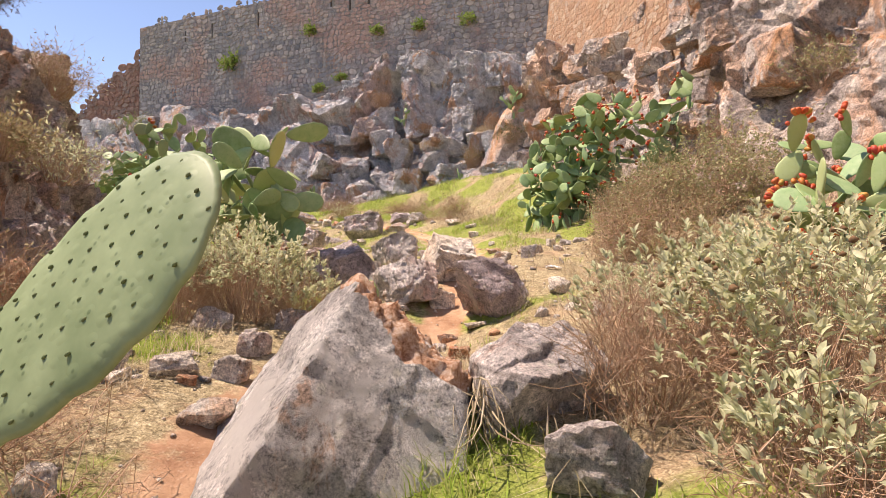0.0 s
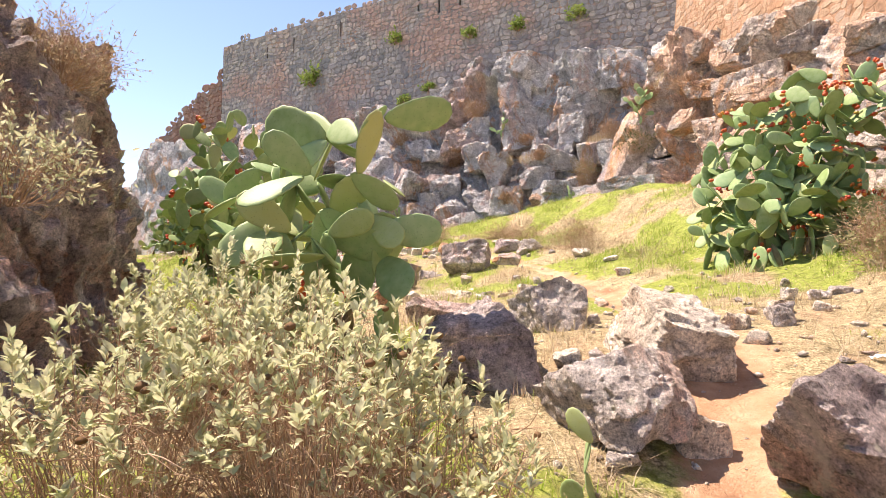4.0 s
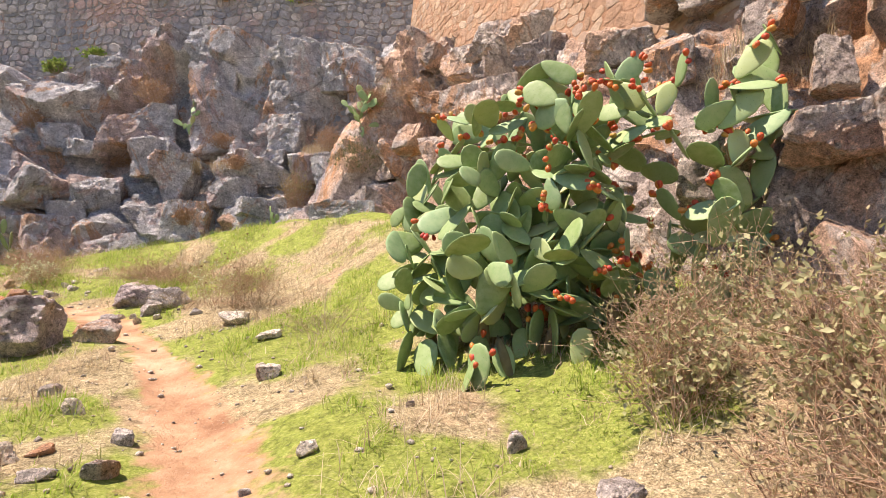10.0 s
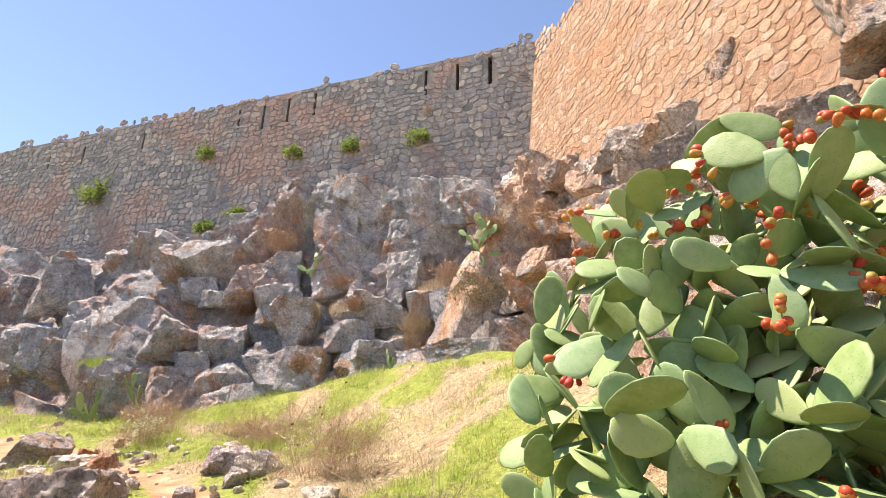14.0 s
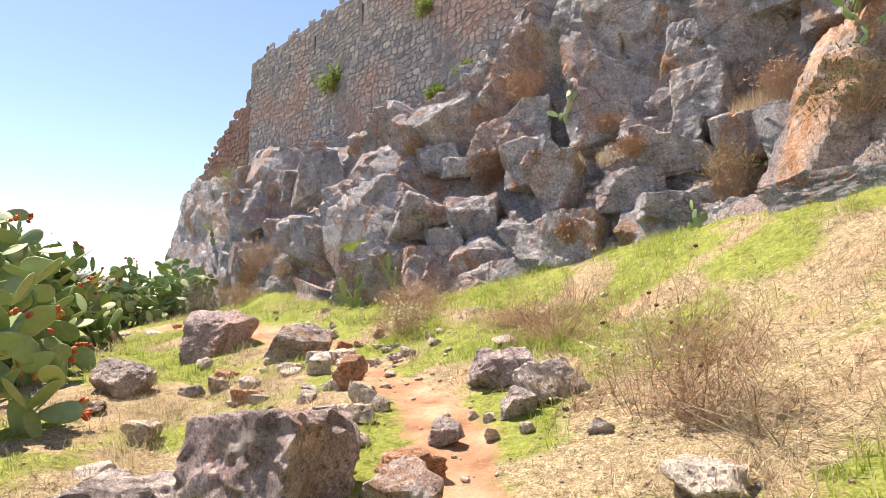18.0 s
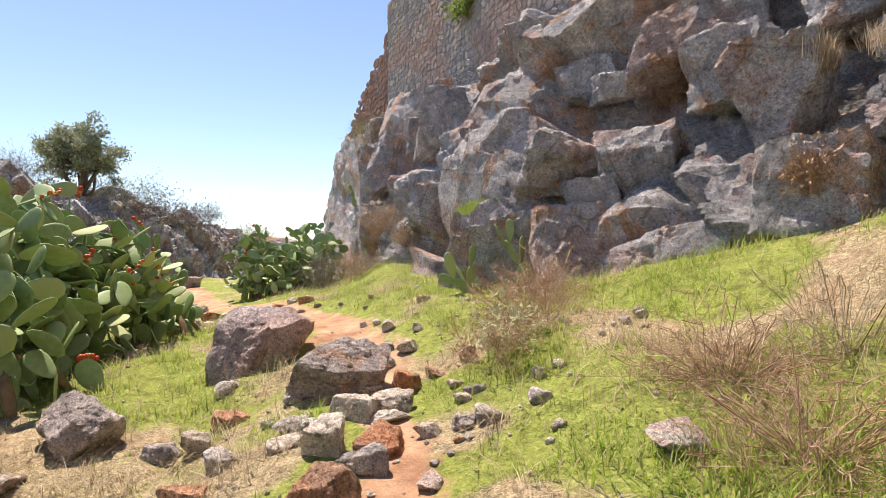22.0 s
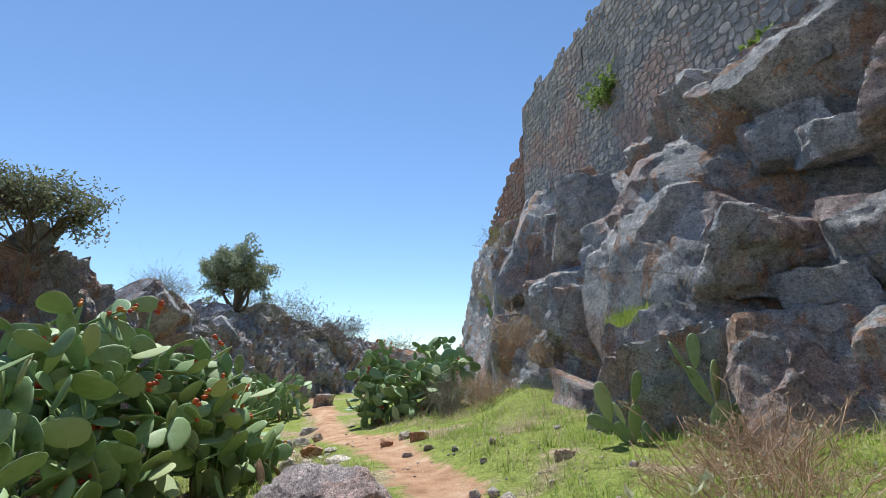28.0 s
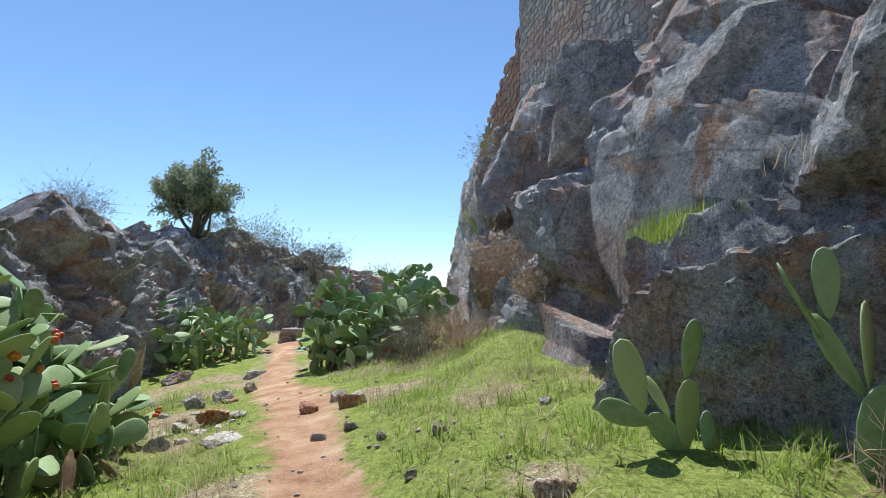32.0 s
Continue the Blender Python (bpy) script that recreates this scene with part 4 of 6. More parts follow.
# ---- boulders and stones on the ground: x, y, width, height, turn ----
START = [(0.59, 2.09, 0.37, 0.31, 0), (-1.58, 2.11, 0.17, 0.25, 0), (-1.24, 2.87, 0.3, 0.14, 0), (-1.5, 3.21, 0.12, 0.06, 12), (-2.01, 3.22, 0.29, 0.29, 12), (-1.64, 3.29, 0.3, 0.14, 12), (-1.32, 3.41, 0.22, 0.3, 12), (-1.34, 3.84, 0.26, 0.17, 12), (0.13, 4.02, 0.17, 0.11, 12), (-1.86, 4.43, 0.36, 0.17, 12)]
START += [(-1.22, 4.58, 0.41, 0.21, 12), (-0.04, 4.72, 0.17, 0.09, 12), (1.38, 4.74, 0.17, 0.15, 12), (0.45, 4.79, 0.12, 0.07, 12), (0.91, 4.97, 0.14, 0.09, 12), (1.21, 5, 0.2, 0.09, 12), (0.04, 5.11, 0.19, 0.08, 12), (0.32, 5.19, 0.24, 0.06, 12), (-0.45, 5.65, 0.19, 0.07, 3), (1.2, 5.67, 0.26, 0.17, 12), (-0.01, 5.86, 0.28, 0.3, 3)]
NEAR = [(1.08, 6.58, 0.1, 0.03, -8), (-0.05, 6.71, 0.12, 0.06, -8), (-0.59, 6.73, 0.21, 0.14, 3), (1.32, 6.76, 0.11, 0.04, -8), (-0.4, 6.78, 0.11, 0.09, -8), (-0.6, 6.93, 0.11, 0.07, -8), (0.75, 7.05, 0.17, 0.14, -8), (-0.01, 7.26, 0.13, 0.14, 3), (-0.92, 7.3, 0.2, 0.16, -8), (-1.31, 7.6, 0.17, 0.06, -8), (-1.49, 7.64, 0.2, 0.15, -8), (1.2, 7.65, 0.23, 0.17, 3)]
NEAR += [(0.84, 7.66, 0.21, 0.14, -8), (1.25, 7.79, 0.22, 0.19, -8), (-0.27, 7.9, 0.13, 0.11, -8), (-1.24, 7.99, 0.19, 0.11, -8), (1.7, 8.07, 0.17, 0.1, -9), (2.55, 8.11, 0.11, 0.05, -9), (1.39, 8.11, 0.24, 0.12, -9), (1.17, 8.14, 0.11, 0.06, -8), (1.17, 8.2, 0.14, 0.06, -9), (-0.36, 8.52, 0.14, 0.07, -9), (1.89, 8.53, 0.22, 0.15, -9), (1.28, 8.55, 0.08, 0.03, -9)]
MIDDLE = [(2.15, 8.64, 0.24, 0.09, -9), (1.72, 8.67, 0.17, 0.15, -9), (-0.32, 8.78, 0.2, 0.11, -9), (1.29, 8.78, 0.07, 0.05, -9), (0.32, 8.83, 0.12, 0.03, -9), (0.84, 9.1, 0.27, 0.09, -9), (-0.01, 9.24, 0.08, 0.04, -9), (1.99, 9.35, 0.14, 0.1, -9), (-0.68, 9.46, 0.19, 0.06, -9),
               (0.04, 9.5, 0.17, 0.07, -9), (-2.69, 9.53, 0.4, 0.43, -8), (0.55, 9.64, 0.07, 0.04, -9), (-2.31, 9.72, 0.22, 0.12, -8), (0.89, 9.83, 0.13, 0.1, -9), (-0.2, 9.91, 0.2, 0.12, -9)]
MIDDLE_B = [(-0.49, 9.97, 0.19, 0.07, -9), (1.57, 10.14, 0.06, 0.08, -9), (-0.84, 10.23, 0.28, 0.14, -9), (-0.22, 10.47, 0.15, 0.12, -9), (-2.82, 10.54, 0.28, 0.15, -8), (-0.65, 10.98, 0.14, 0.14, -9), (0.63, 11.45, 0.21, 0.13, -8), (-0.97, 11.49, 0.16, 0.09, -9), (-1.78, 12, 0.25, 0.16, -9),
               (0.64, 12.5, 0.26, 0.1, -9), (-1.1, 13.17, 0.44, 0.23, -9), (0.26, 13.29, 0.39, 0.15, -9), (-3.61, 13.42, 0.31, 0.1, 24), (-3.43, 13.45, 0.24, 0.12, 24), (-1.6, 13.46, 0.08, 0.07, 24)]
BEND = [(-1.25, 13.57, 0.37, 0.16, 24), (-1.74, 13.81, 0.14, 0.08, 24), (-0.26, 14, 0.14, 0.09, 24), (-1.25, 14.03, 0.28, 0.18, 24), (-0.94, 14.08, 0.11, 0.12, 24), (-0.73, 14.14, 0.11, 0.09, 24), (-4.05, 14.14, 0.33, 0.19, 24), (-2.21, 14.17, 0.4, 0.17, 24), (-1.94, 14.18, 0.2, 0.15, 24),
               (-1.05, 14.36, 0.09, 0.11, 24), (-5.17, 14.37, 0.45, 0.12, 24), (-0.85, 14.41, 0.25, 0.2, 24), (-1.19, 14.45, 0.08, 0.08, 24), (-1.94, 14.48, 0.15, 0.14, 24), (-2.14, 14.58, 0.24, 0.23, 24), (-0.71, 14.66, 0.48, 0.26, 24), (-2.81, 14.71, 0.19, 0.12, 24)]
BEND_B = [(-3.74, 15.01, 0.25, 0.15, 24), (-2.71, 15.02, 0.21, 0.1, 24), (-4.72, 15.3, 0.26, 0.14, 42), (-3.97, 15.33, 0.23, 0.15, 42), (-4.54, 15.47, 0.26, 0.2, 42), (-2.94, 15.63, 0.28, 0.16, 24), (-3.33, 15.69, 0.28, 0.24, 24), (-4.2, 15.84, 0.12, 0.06, 42), (-4.76, 15.85, 0.26, 0.14, 42),
               (-3.87, 15.85, 0.31, 0.1, 42), (-3.09, 15.9, 0.31, 0.17, 42), (-5.37, 16.11, 0.17, 0.14, 42), (-7.54, 16.15, 0.14, 0.11, 48), (-4.41, 16.18, 0.17, 0.09, 48), (-5.47, 16.19, 0.26, 0.09, 48), (-2.96, 16.2, 0.16, 0.09, 42), (-3.7, 16.2, 0.37, 0.18, 42)]
FAR = [(-1.43, 16.24, 0.29, 0.11, 42), (-3.41, 16.3, 0.36, 0.09, 42), (-2.79, 16.31, 0.11, 0.18, 42), (-2.65, 16.39, 0.18, 0.11, 42), (-3.53, 16.44, 0.35, 0.19, 24), (-3.99, 16.64, 0.25, 0.1, 48), (-2.43, 16.69, 0.16, 0.08, 42), (-3.72, 16.81, 0.24, 0.21, 48), (-2.62, 17.04, 0.09, 0.07, 42),
               (-2.67, 17.08, 0.11, 0.09, 48), (-4.35, 17.15, 0.2, 0.13, 42), (-3.58, 17.4, 0.18, 0.19, 48), (-4.67, 17.49, 0.15, 0.08, 48), (-4.39, 17.5, 0.24, 0.12, 48), (-2.5, 17.78, 0.06, 0.05, 42), (-9.56, 17.82, 0.24, 0.14, 55), (-4.68, 17.95, 0.13, 0.09, 42), (-5.16, 17.97, 0.17, 0.2, 42),
               (-5.7, 18.07, 0.11, 0.07, 48), (-2.44, 18.12, 0.13, 0.07, 48)]
FAR_B = [(-8.87, 18.29, 0.41, 0.05, 55), (-2.45, 18.5, 0.12, 0.09, 42), (-10.45, 18.51, 0.35, 0.19, 55), (-2.48, 18.53, 0.12, 0.09, 48), (-11.62, 18.54, 0.3, 0.19, 55), (-6.36, 18.7, 0.08, 0.05, 55), (-8.07, 18.84, 0.16, 0.06, 55), (-5.42, 18.88, 0.2, 0.07, 55), (-7.25, 18.99, 0.08, 0.08, 55),
               (-12.29, 19, 0.33, 0.21, 55), (-7.93, 19.06, 0.16, 0.07, 55), (-6.75, 19.14, 0.11, 0.08, 55), (-9.3, 19.22, 0.26, 0.11, 55), (-8.87, 19.47, 0.25, 0.16, 42), (-12.85, 19.56, 0.23, 0.18, 55), (-8.9, 19.58, 0.23, 0.13, 55), (-9.45, 19.59, 0.22, 0.12, 55), (-6.66, 20.05, 0.1, 0.05, 55),
               (-15.26, 20.3, 0.46, 0.16, 55)]
MAIN = [(0.53, 5.42, 0.8, 0.51, 12), (-0.38, 5.93, 0.76, 0.42, 12), (-1.3, 6.66, 0.92, 0.54, 3), (-0.66, 7.83, 0.66, 0.5, 3), (-1.71, 8.24, 0.64, 0.29, -8), (-3.16, 11.76, 1.42, 0.61, -8), (-1.9, 13.18, 0.86, 0.59, -8), (-5.38, 14.98, 0.67, 0.29, 24),
               (-1.15, 15.13, 0.52, 0.28, 24), (-4.25, 16.51, 0.72, 0.44, 42), (-5.86, 16.67, 1.14, 0.54, 42), (-16.09, 18.97, 0.62, 0.26, 55), (-20.7, 22.91, 0.7, 0.43, 55)]


def lay_rocks(rows, group, seed):
    for k, (x, y, w, h, turn) in enumerate(rows):
        rng = random.Random(seed * 100 + k)
        deep = w * rng.uniform(0.7, 0.9)
        tone = rng.random()
        big = w > 0.42
        h = min(h, 0.8 * w)
        mat = M_ROCK if big or tone < 0.4 else (M_ROCK_PALE if tone < 0.93 else M_ROCK_RED)
        kind = "boulder" if big else "stone"
        look_of = "large angular grey-pink limestone boulder resting in the grass" if big else {M_ROCK: "angular grey limestone stone lying on the slope", M_ROCK_PALE: "pale angular stone lying on the slope", M_ROCK_RED: "reddish angular stone lying on the slope"}[mat]
        z = gz(x, y)
        boulder(kind, x, y, z + h * 0.28, w * 1.12, deep, h * 1.3, turn + rng.uniform(-20, 20), seed * 100 + k, look_of, kind, group, mat, 5 if w > 0.6 else (4 if w > 0.2 else 3), 12, rng.uniform(-16, 16), 0.05, 0.06, square=0.28, ball=1.22)


for k, (x, y, w, h, turn) in enumerate(MAIN):
    z = gz(x, y)
    boulder("boulder", x, y, z + h * 0.32, w * 1.16, w * 0.85, h * 1.36, turn, 1500 + k, "large angular limestone boulder with pale lichen and rusty stains", "boulder", "boulders by the trail", M_ROCK if k % 2 else M_ROCK_MAUVE, 5, 13, (12, -14, 9, -8, 15)[k % 5], 0.05, 0.05, square=0.24, ball=1.25)
lay_rocks(START, "stones by the trail", 3)
lay_rocks(NEAR, "stones by the boulders", 7)
lay_rocks(MIDDLE + MIDDLE_B, "stones on the meadow", 4)
lay_rocks(BEND + BEND_B, "rocks at the bend", 5)
lay_rocks(FAR + FAR_B, "rocks along the path", 6)
boulder("boulder", -2.62, 15.1, gz(-2.62, 15.1) + 0.12, 0.34, 0.32, 0.42, 30, 1531, "broken orange-red boulder beside the trail", "boulder", "boulders by the trail", M_ROCK_RED, 5, 9, 8, 0.04)
# pyramid boulder in the foreground and the flat slab in the turf
peak_boulder = new("boulder", boulder_mesh("boulder", 907, 2, 2, 2, 6, 8, 0.014, M_PEAK, 0, ((-0.66, -0.32, 0.62, 0.50), (0.30, -0.78, 0.50, 0.48), (0.66, 0.10, 0.75, 0.50), (-0.05, 0.75, 0.66, 0.49), (0.95, -0.1, 0.1, 0.50), (0, 0, -1, 0.65), (-0.5, 0.7, 0.3, 0.5), (0.1, -1, 0.1, 0.62), (0.75, 0.6, 0.3, 0.55))))
peak_boulder.data.materials.append(M_CRUST)
mid = np.array([poly.center[:] for poly in peak_boulder.data.polygons])
crust = (mid @ (0.66, 0.10, 0.75) > 0.45 + 0.09 * fbm(mid * 5, 3, 9)) & (mid[:, 2] > 0.05)
co = np.array([v.co[:] for v in peak_boulder.data.vertices])
worn = np.clip((co @ (0.66, 0.10, 0.75) - 0.44 - 0.09 * fbm(co * 5, 3, 9)) / 0.03, 0, 1) * np.clip((co[:, 2] - 0.05) / 0.05, 0, 1)
co += np.array((0.66, 0.10, 0.75)) * (worn * (0.04 * fbm(co * 14, 4, 12, 0.75) + 0.014 * blocks(co, 0.07, 0.5, 14, (1, 1, 1)) - 0.02))[:, None]
peak_boulder.data.vertices.foreach_set("co", co.ravel().astype(np.float32))
peak_boulder.data.polygons.foreach_set("material_index", crust.astype(np.int32))
peak_boulder.location = (-0.37, 2.74, 0.46)
peak_boulder.scale = (0.98, 1.02, 1.08)
tagged(peak_boulder, "tall pyramid-shaped grey boulder with a rusty crumbling face", "boulder")
boulder("boulder", 0.45, 2.8, 0.62, 0.78, 0.66, 0.80, 20, 917, "pale grey boulder with a slanting face and lichen spots", "boulder", material=M_ROCK, sub=5, planes=7, tilt=16, rough=0.04, peak=0.12, square=0.2, ball=1.3)
boulder("boulder", 0.16, 6.78, gz(0.16, 6.78) + 0.14, 0.86, 0.85, 0.62, 8, 918, "broad pale boulder with a flat slanting top", "boulder", "boulders by the trail", M_ROCK_PALE, 5, 7, 14, 0.05, 0.08, square=0.16, ball=1.35)
boulder("boulder", -3.0, 3.85, gz(-3.0, 3.85) + 0.18, 0.66, 0.55, 0.62, 15, 919, "reddish brown boulder at the foot of the outcrop", "boulder", "", M_ROCK_RED, 5, 9, -6, 0.05, 0.06, square=0.24, ball=1.25)
boulder("slab", -2.0, 11.2, gz(-2.0, 11.2) - 0.02, 1.5, 1.7, 0.16, 10, 911, "flat pale rock slab level with the turf", "slab", material=M_ROCK_PALE, sub=5, rough=0.03)
boulder("slab", -2.9, 13.3, gz(-2.9, 13.3) + 0.02, 1.4, 0.9, 0.3, 10, 912, "low flat rock shelf in the turf", "slab", material=M_ROCK, sub=5, rough=0.04)


LOOSE = [boulder_mesh("stone", 2000 + k, 1, 0.8, 0.42, 3, 13, 0.05, (M_ROCK_RED if k == 3 else (M_ROCK, M_ROCK_PALE)[k % 2])) for k in range(10)]
rng_loose = random.Random(17)
for cx, cy, r, n in ((-1.5, 10.2, 1.0, 20), (-2.6, 13.8, 1.1, 16), (-3.4, 15.6, 0.9, 14), (-10.2, 18.2, 0.9, 26), (-0.5, 5.0, 0.8, 8), (1.5, 8.0, 0.9, 8), (-1.7, 3.6, 0.5, 8), (-12.3, 19.0, 0.9, 14), (-3.6, 16.6, 0.7, 14), (-2.9, 16.2, 0.5, 12)):
    for _ in range(n):
        x, y = cx + rng_loose.gauss(0, r * 0.55), cy + rng_loose.gauss(0, r * 0.55)
        if near_line([x], [y], TRAIL)[0][0] < 0.5 and rng_loose.random() < 0.75:
            continue
        w = rng_loose.choice((0.07, 0.09, 0.12, 0.16, 0.22)) * rng_loose.uniform(0.8, 1.2)
        k = rng_loose.randrange(10)
        ob = new("stone", LOOSE[k])
        ob.matrix_basis = pose(x, y, gz(x, y) + w * 0.10, rng_loose.uniform(-15, 15), rng_loose.uniform(-15, 15), rng_loose.uniform(0, 360)) @ Matrix.Scale(w, 4)
        tagged(ob, "reddish angular stone lying in the grass" if k == 3 else ("grey angular stone lying in the grass", "pale angular stone lying in the grass")[k % 2], "stone", "loose stones")


# ---- prickly pears ----
def pad_mesh(seed, seg=14, scallop=0.0, wide_at=0.0):
    """A flat obovate pad of length 1 standing on its narrow end."""
    rng = np.random.default_rng(seed)
    wide, thick, bend, skew = rng.uniform(0.29, 0.36), rng.uniform(0.030, 0.042), rng.uniform(-0.12, 0.12), rng.uniform(-0.04, 0.04)
    wide = wide_at or wide
    verts, faces = [], []
    radii = (0.0, 0.45, 0.82, 0.96, 1.0)
    outline = []
    for j in range(seg):
        t = 2 * math.pi * j / seg
        y = 0.5 - 0.5 * math.cos(t)
        w = wide * math.sin(t) * (0.55 + 0.62 * y - 0.1 * y * y) * (1 + rng.uniform(-0.03, 0.03) * (scallop == 0) + scallop * math.sin(j * 2.1))
        outline.append((w + skew * y, y))
    for side in (1, -1):
        verts.append((0.0, side * thick, 0.52))
        for r in radii[1:-1]:
            for w, y in outline:
                h = thick * math.sqrt(max(0.0, 1 - r ** 3.2))
                z = 0.52 + (y - 0.52) * r
                verts.append((w * r, side * h, z))
    n1 = 1 + seg * 3
    rim = len(verts)
    verts += [(w, 0.0, y) for w, y in outline]
    verts = [(x, y + bend * (z - 0.4) ** 2, z) for x, y, z in verts]
    for s, o in ((0, 0), (1, n1)):
        def f(*q):
            faces.append(q if s == 0 else tuple(reversed(q)))
        for j in range(seg):
            q = (j + 1) % seg
            f(o, o + 1 + q, o + 1 + j)
            for r in range(2):
                a, b = o + 1 + r * seg, o + 1 + (r + 1) * seg
                f(a + j, a + q, b + q, b + j)
            a = o + 1 + 2 * seg
            f(a + j, a + q, rim + q, rim + j)
    return mesh_from("pad", verts, faces, M_PAD_PALE if wide_at else M_PAD)


def fruit_mesh(seed):
    d, faces = ico_dirs(2)
    p = d * np.array([0.5, 0.5, 0.85])
    p[:, 2] += 0.7
    top = d[:, 2] > 0.8
    p[top, 2] -= 0.16 * (d[top, 2] - 0.8) / 0.2
    p[:, :2] *= (1 + 0.25 * d[:, 2])[:, None]
    return tri_mesh("fruit", p, faces, 3, M_FRUIT, True)


PADS = [pad_mesh(70 + k) for k in range(7)]
FRUIT = fruit_mesh(1)


def stem_mesh(seed):
    d, faces = ico_dirs(3)
    p = d * np.array([0.13, 0.10, 0.55])
    p[:, 2] += 0.5
    p *= (1 + 0.12 * fbm(d * 3 + seed, 3, seed))[:, None]
    return tri_mesh("stem", p, faces, 3, M_STEM, True)


STEMS = [stem_mesh(90 + k) for k in range(3)]


def turned(v, axis, angle):
    return Matrix.Rotation(angle, 3, axis) @ v


def opuntia(bases, lobes, count, seed, size, fruits, label, group="", stems=True, lean=0.02, floor=0.0, spread=0.75):
    """A prickly pear: pads grow from pads, kept inside a few round volumes (x, y, z, r)."""
    rng = random.Random(seed)
    cx, cy = sum(b[0] for b in bases) / len(bases), sum(b[1] for b in bases) / len(bases)
    plant = thing("prickly_pear", cx, cy, gz(cx, cy) if not (len(bases[0]) > 2) else bases[0][2], label, "cactus", group)
    org = Vector(plant.location)
    grown = []
    centres = []

    def inside(c):
        return any((c - Vector(l[:3])).length < l[3] for l in lobes)

    def add(pos, up, nrm, length, level):
        grown.append([pos, up, nrm, length, level, 0])
        centres.append(pos + up * length * 0.5)

    if count > 60:
        bases = list(bases) + [(b[0] + rng.uniform(-0.55, 0.55), b[1] + rng.uniform(-0.55, 0.55)) for b in bases for _ in range(4)]
    for b in bases:
        z = b[2] if len(b) > 2 else gz(b[0], b[1])
        goal = min((Vector(l[:3]) for l in lobes), key=lambda c: (c.xy - Vector(b[:2])).length)
        up = (goal - Vector((b[0], b[1], z))).normalized() * 0.6 + Vector((rng.uniform(-0.4, 0.4), rng.uniform(-0.4, 0.4), 0.9))
        up.normalize()
        nrm = up.cross(Vector((rng.uniform(-1, 1), rng.uniform(-1, 1), 0.1))).normalized()
        add(Vector((b[0], b[1], z - 0.05)), up, nrm, size * rng.uniform(0.75, 1.1), 0)
    tries = 0
    share = [l[3] ** 3 for l in lobes]
    while len(grown) < count and tries < count * 40:
        tries += 1
        l = rng.choices(lobes, share)[0]
        v = Vector((rng.gauss(0, 1), rng.gauss(0, 1), rng.gauss(0, 1))).normalized() * l[3] * rng.random() ** 0.4
        goal = Vector(l[:3]) + v
        near = np.array(centres) - np.array(goal)
        i = int(np.argmin((near ** 2).sum(1) + np.array([0.5 * (g[5] >= 4) for g in grown])))
        pos, up, nrm, length, level, kids = grown[i]
        if kids >= 4:
            continue
        side = nrm.cross(up)
        w = goal - centres[i]
        a = max(-1.35, min(1.35, math.atan2(w.dot(side), w.dot(up)))) * 0.8 + rng.gauss(0, 0.3)
        at = pos + up * length * 0.5 + (up * math.cos(a) * 0.49 + side * math.sin(a) * 0.33) * length
        new_up = (goal - at).normalized() * 0.6 + turned(up, nrm, -a * 0.8) * 0.5 + Vector((rng.uniform(-spread, spread), rng.uniform(-spread, spread), rng.uniform(-0.25, 0.3) + lean)) * 0.6
        new_up.normalize()
        new_n = turned(nrm, up, rng.uniform(-1.2, 1.2))
        new_n = (new_n - new_up * new_n.dot(new_up)).normalized()
        ln = size * rng.uniform(0.72, 1.2) * (0.94 if level > 5 else 1)
        c = at + new_up * ln * 0.5
        if not inside(c) and (c - goal).length > (centres[i] - goal).length - 0.1:
            continue
        if c.z < org.z + floor * (c.xy - org.xy).length + 0.12 or any((c - o).length < size * 0.36 for o in centres):
            continue
        grown[i][5] += 1
        add(at - new_up * ln * 0.03, new_up, new_n, ln, level + 1)
    for pos, up, nrm, length, level, kids in grown:
        side = nrm.cross(up)
        rot = Matrix((side, nrm, up)).transposed().to_4x4()
        old = stems and level == 0 and count > 12 and rng.random() < 0.28
        m = Matrix.Translation(pos - org) @ rot @ Matrix.Scale(length, 4)
        ob = child("stem" if old else "pad", rng.choice(STEMS if old else PADS), plant, m=m)
        if not old and kids == 0 and rng.random() < fruits:
            a0 = rng.uniform(-0.4, 0.4)
            for _ in range(rng.randint(2, 7) if fruits < 1 else rng.randint(6, 12)):
                a = a0 + rng.gauss(0, 0.45)
                s = rng.uniform(0.030, 0.040) / length * 1.25
                q = Vector((math.sin(a) * 0.33, rng.uniform(-0.02, 0.02), 0.5 + 0.47 * math.cos(a)))
                tip = Vector((math.sin(a), rng.uniform(-0.5, 0.5), math.cos(a))).normalized()
                child("fruit", FRUIT, ob, m=Matrix.Translation(q) @ tip.to_track_quat("Z", "Y").to_matrix().to_4x4() @ Matrix.Scale(s, 4))
    return plant


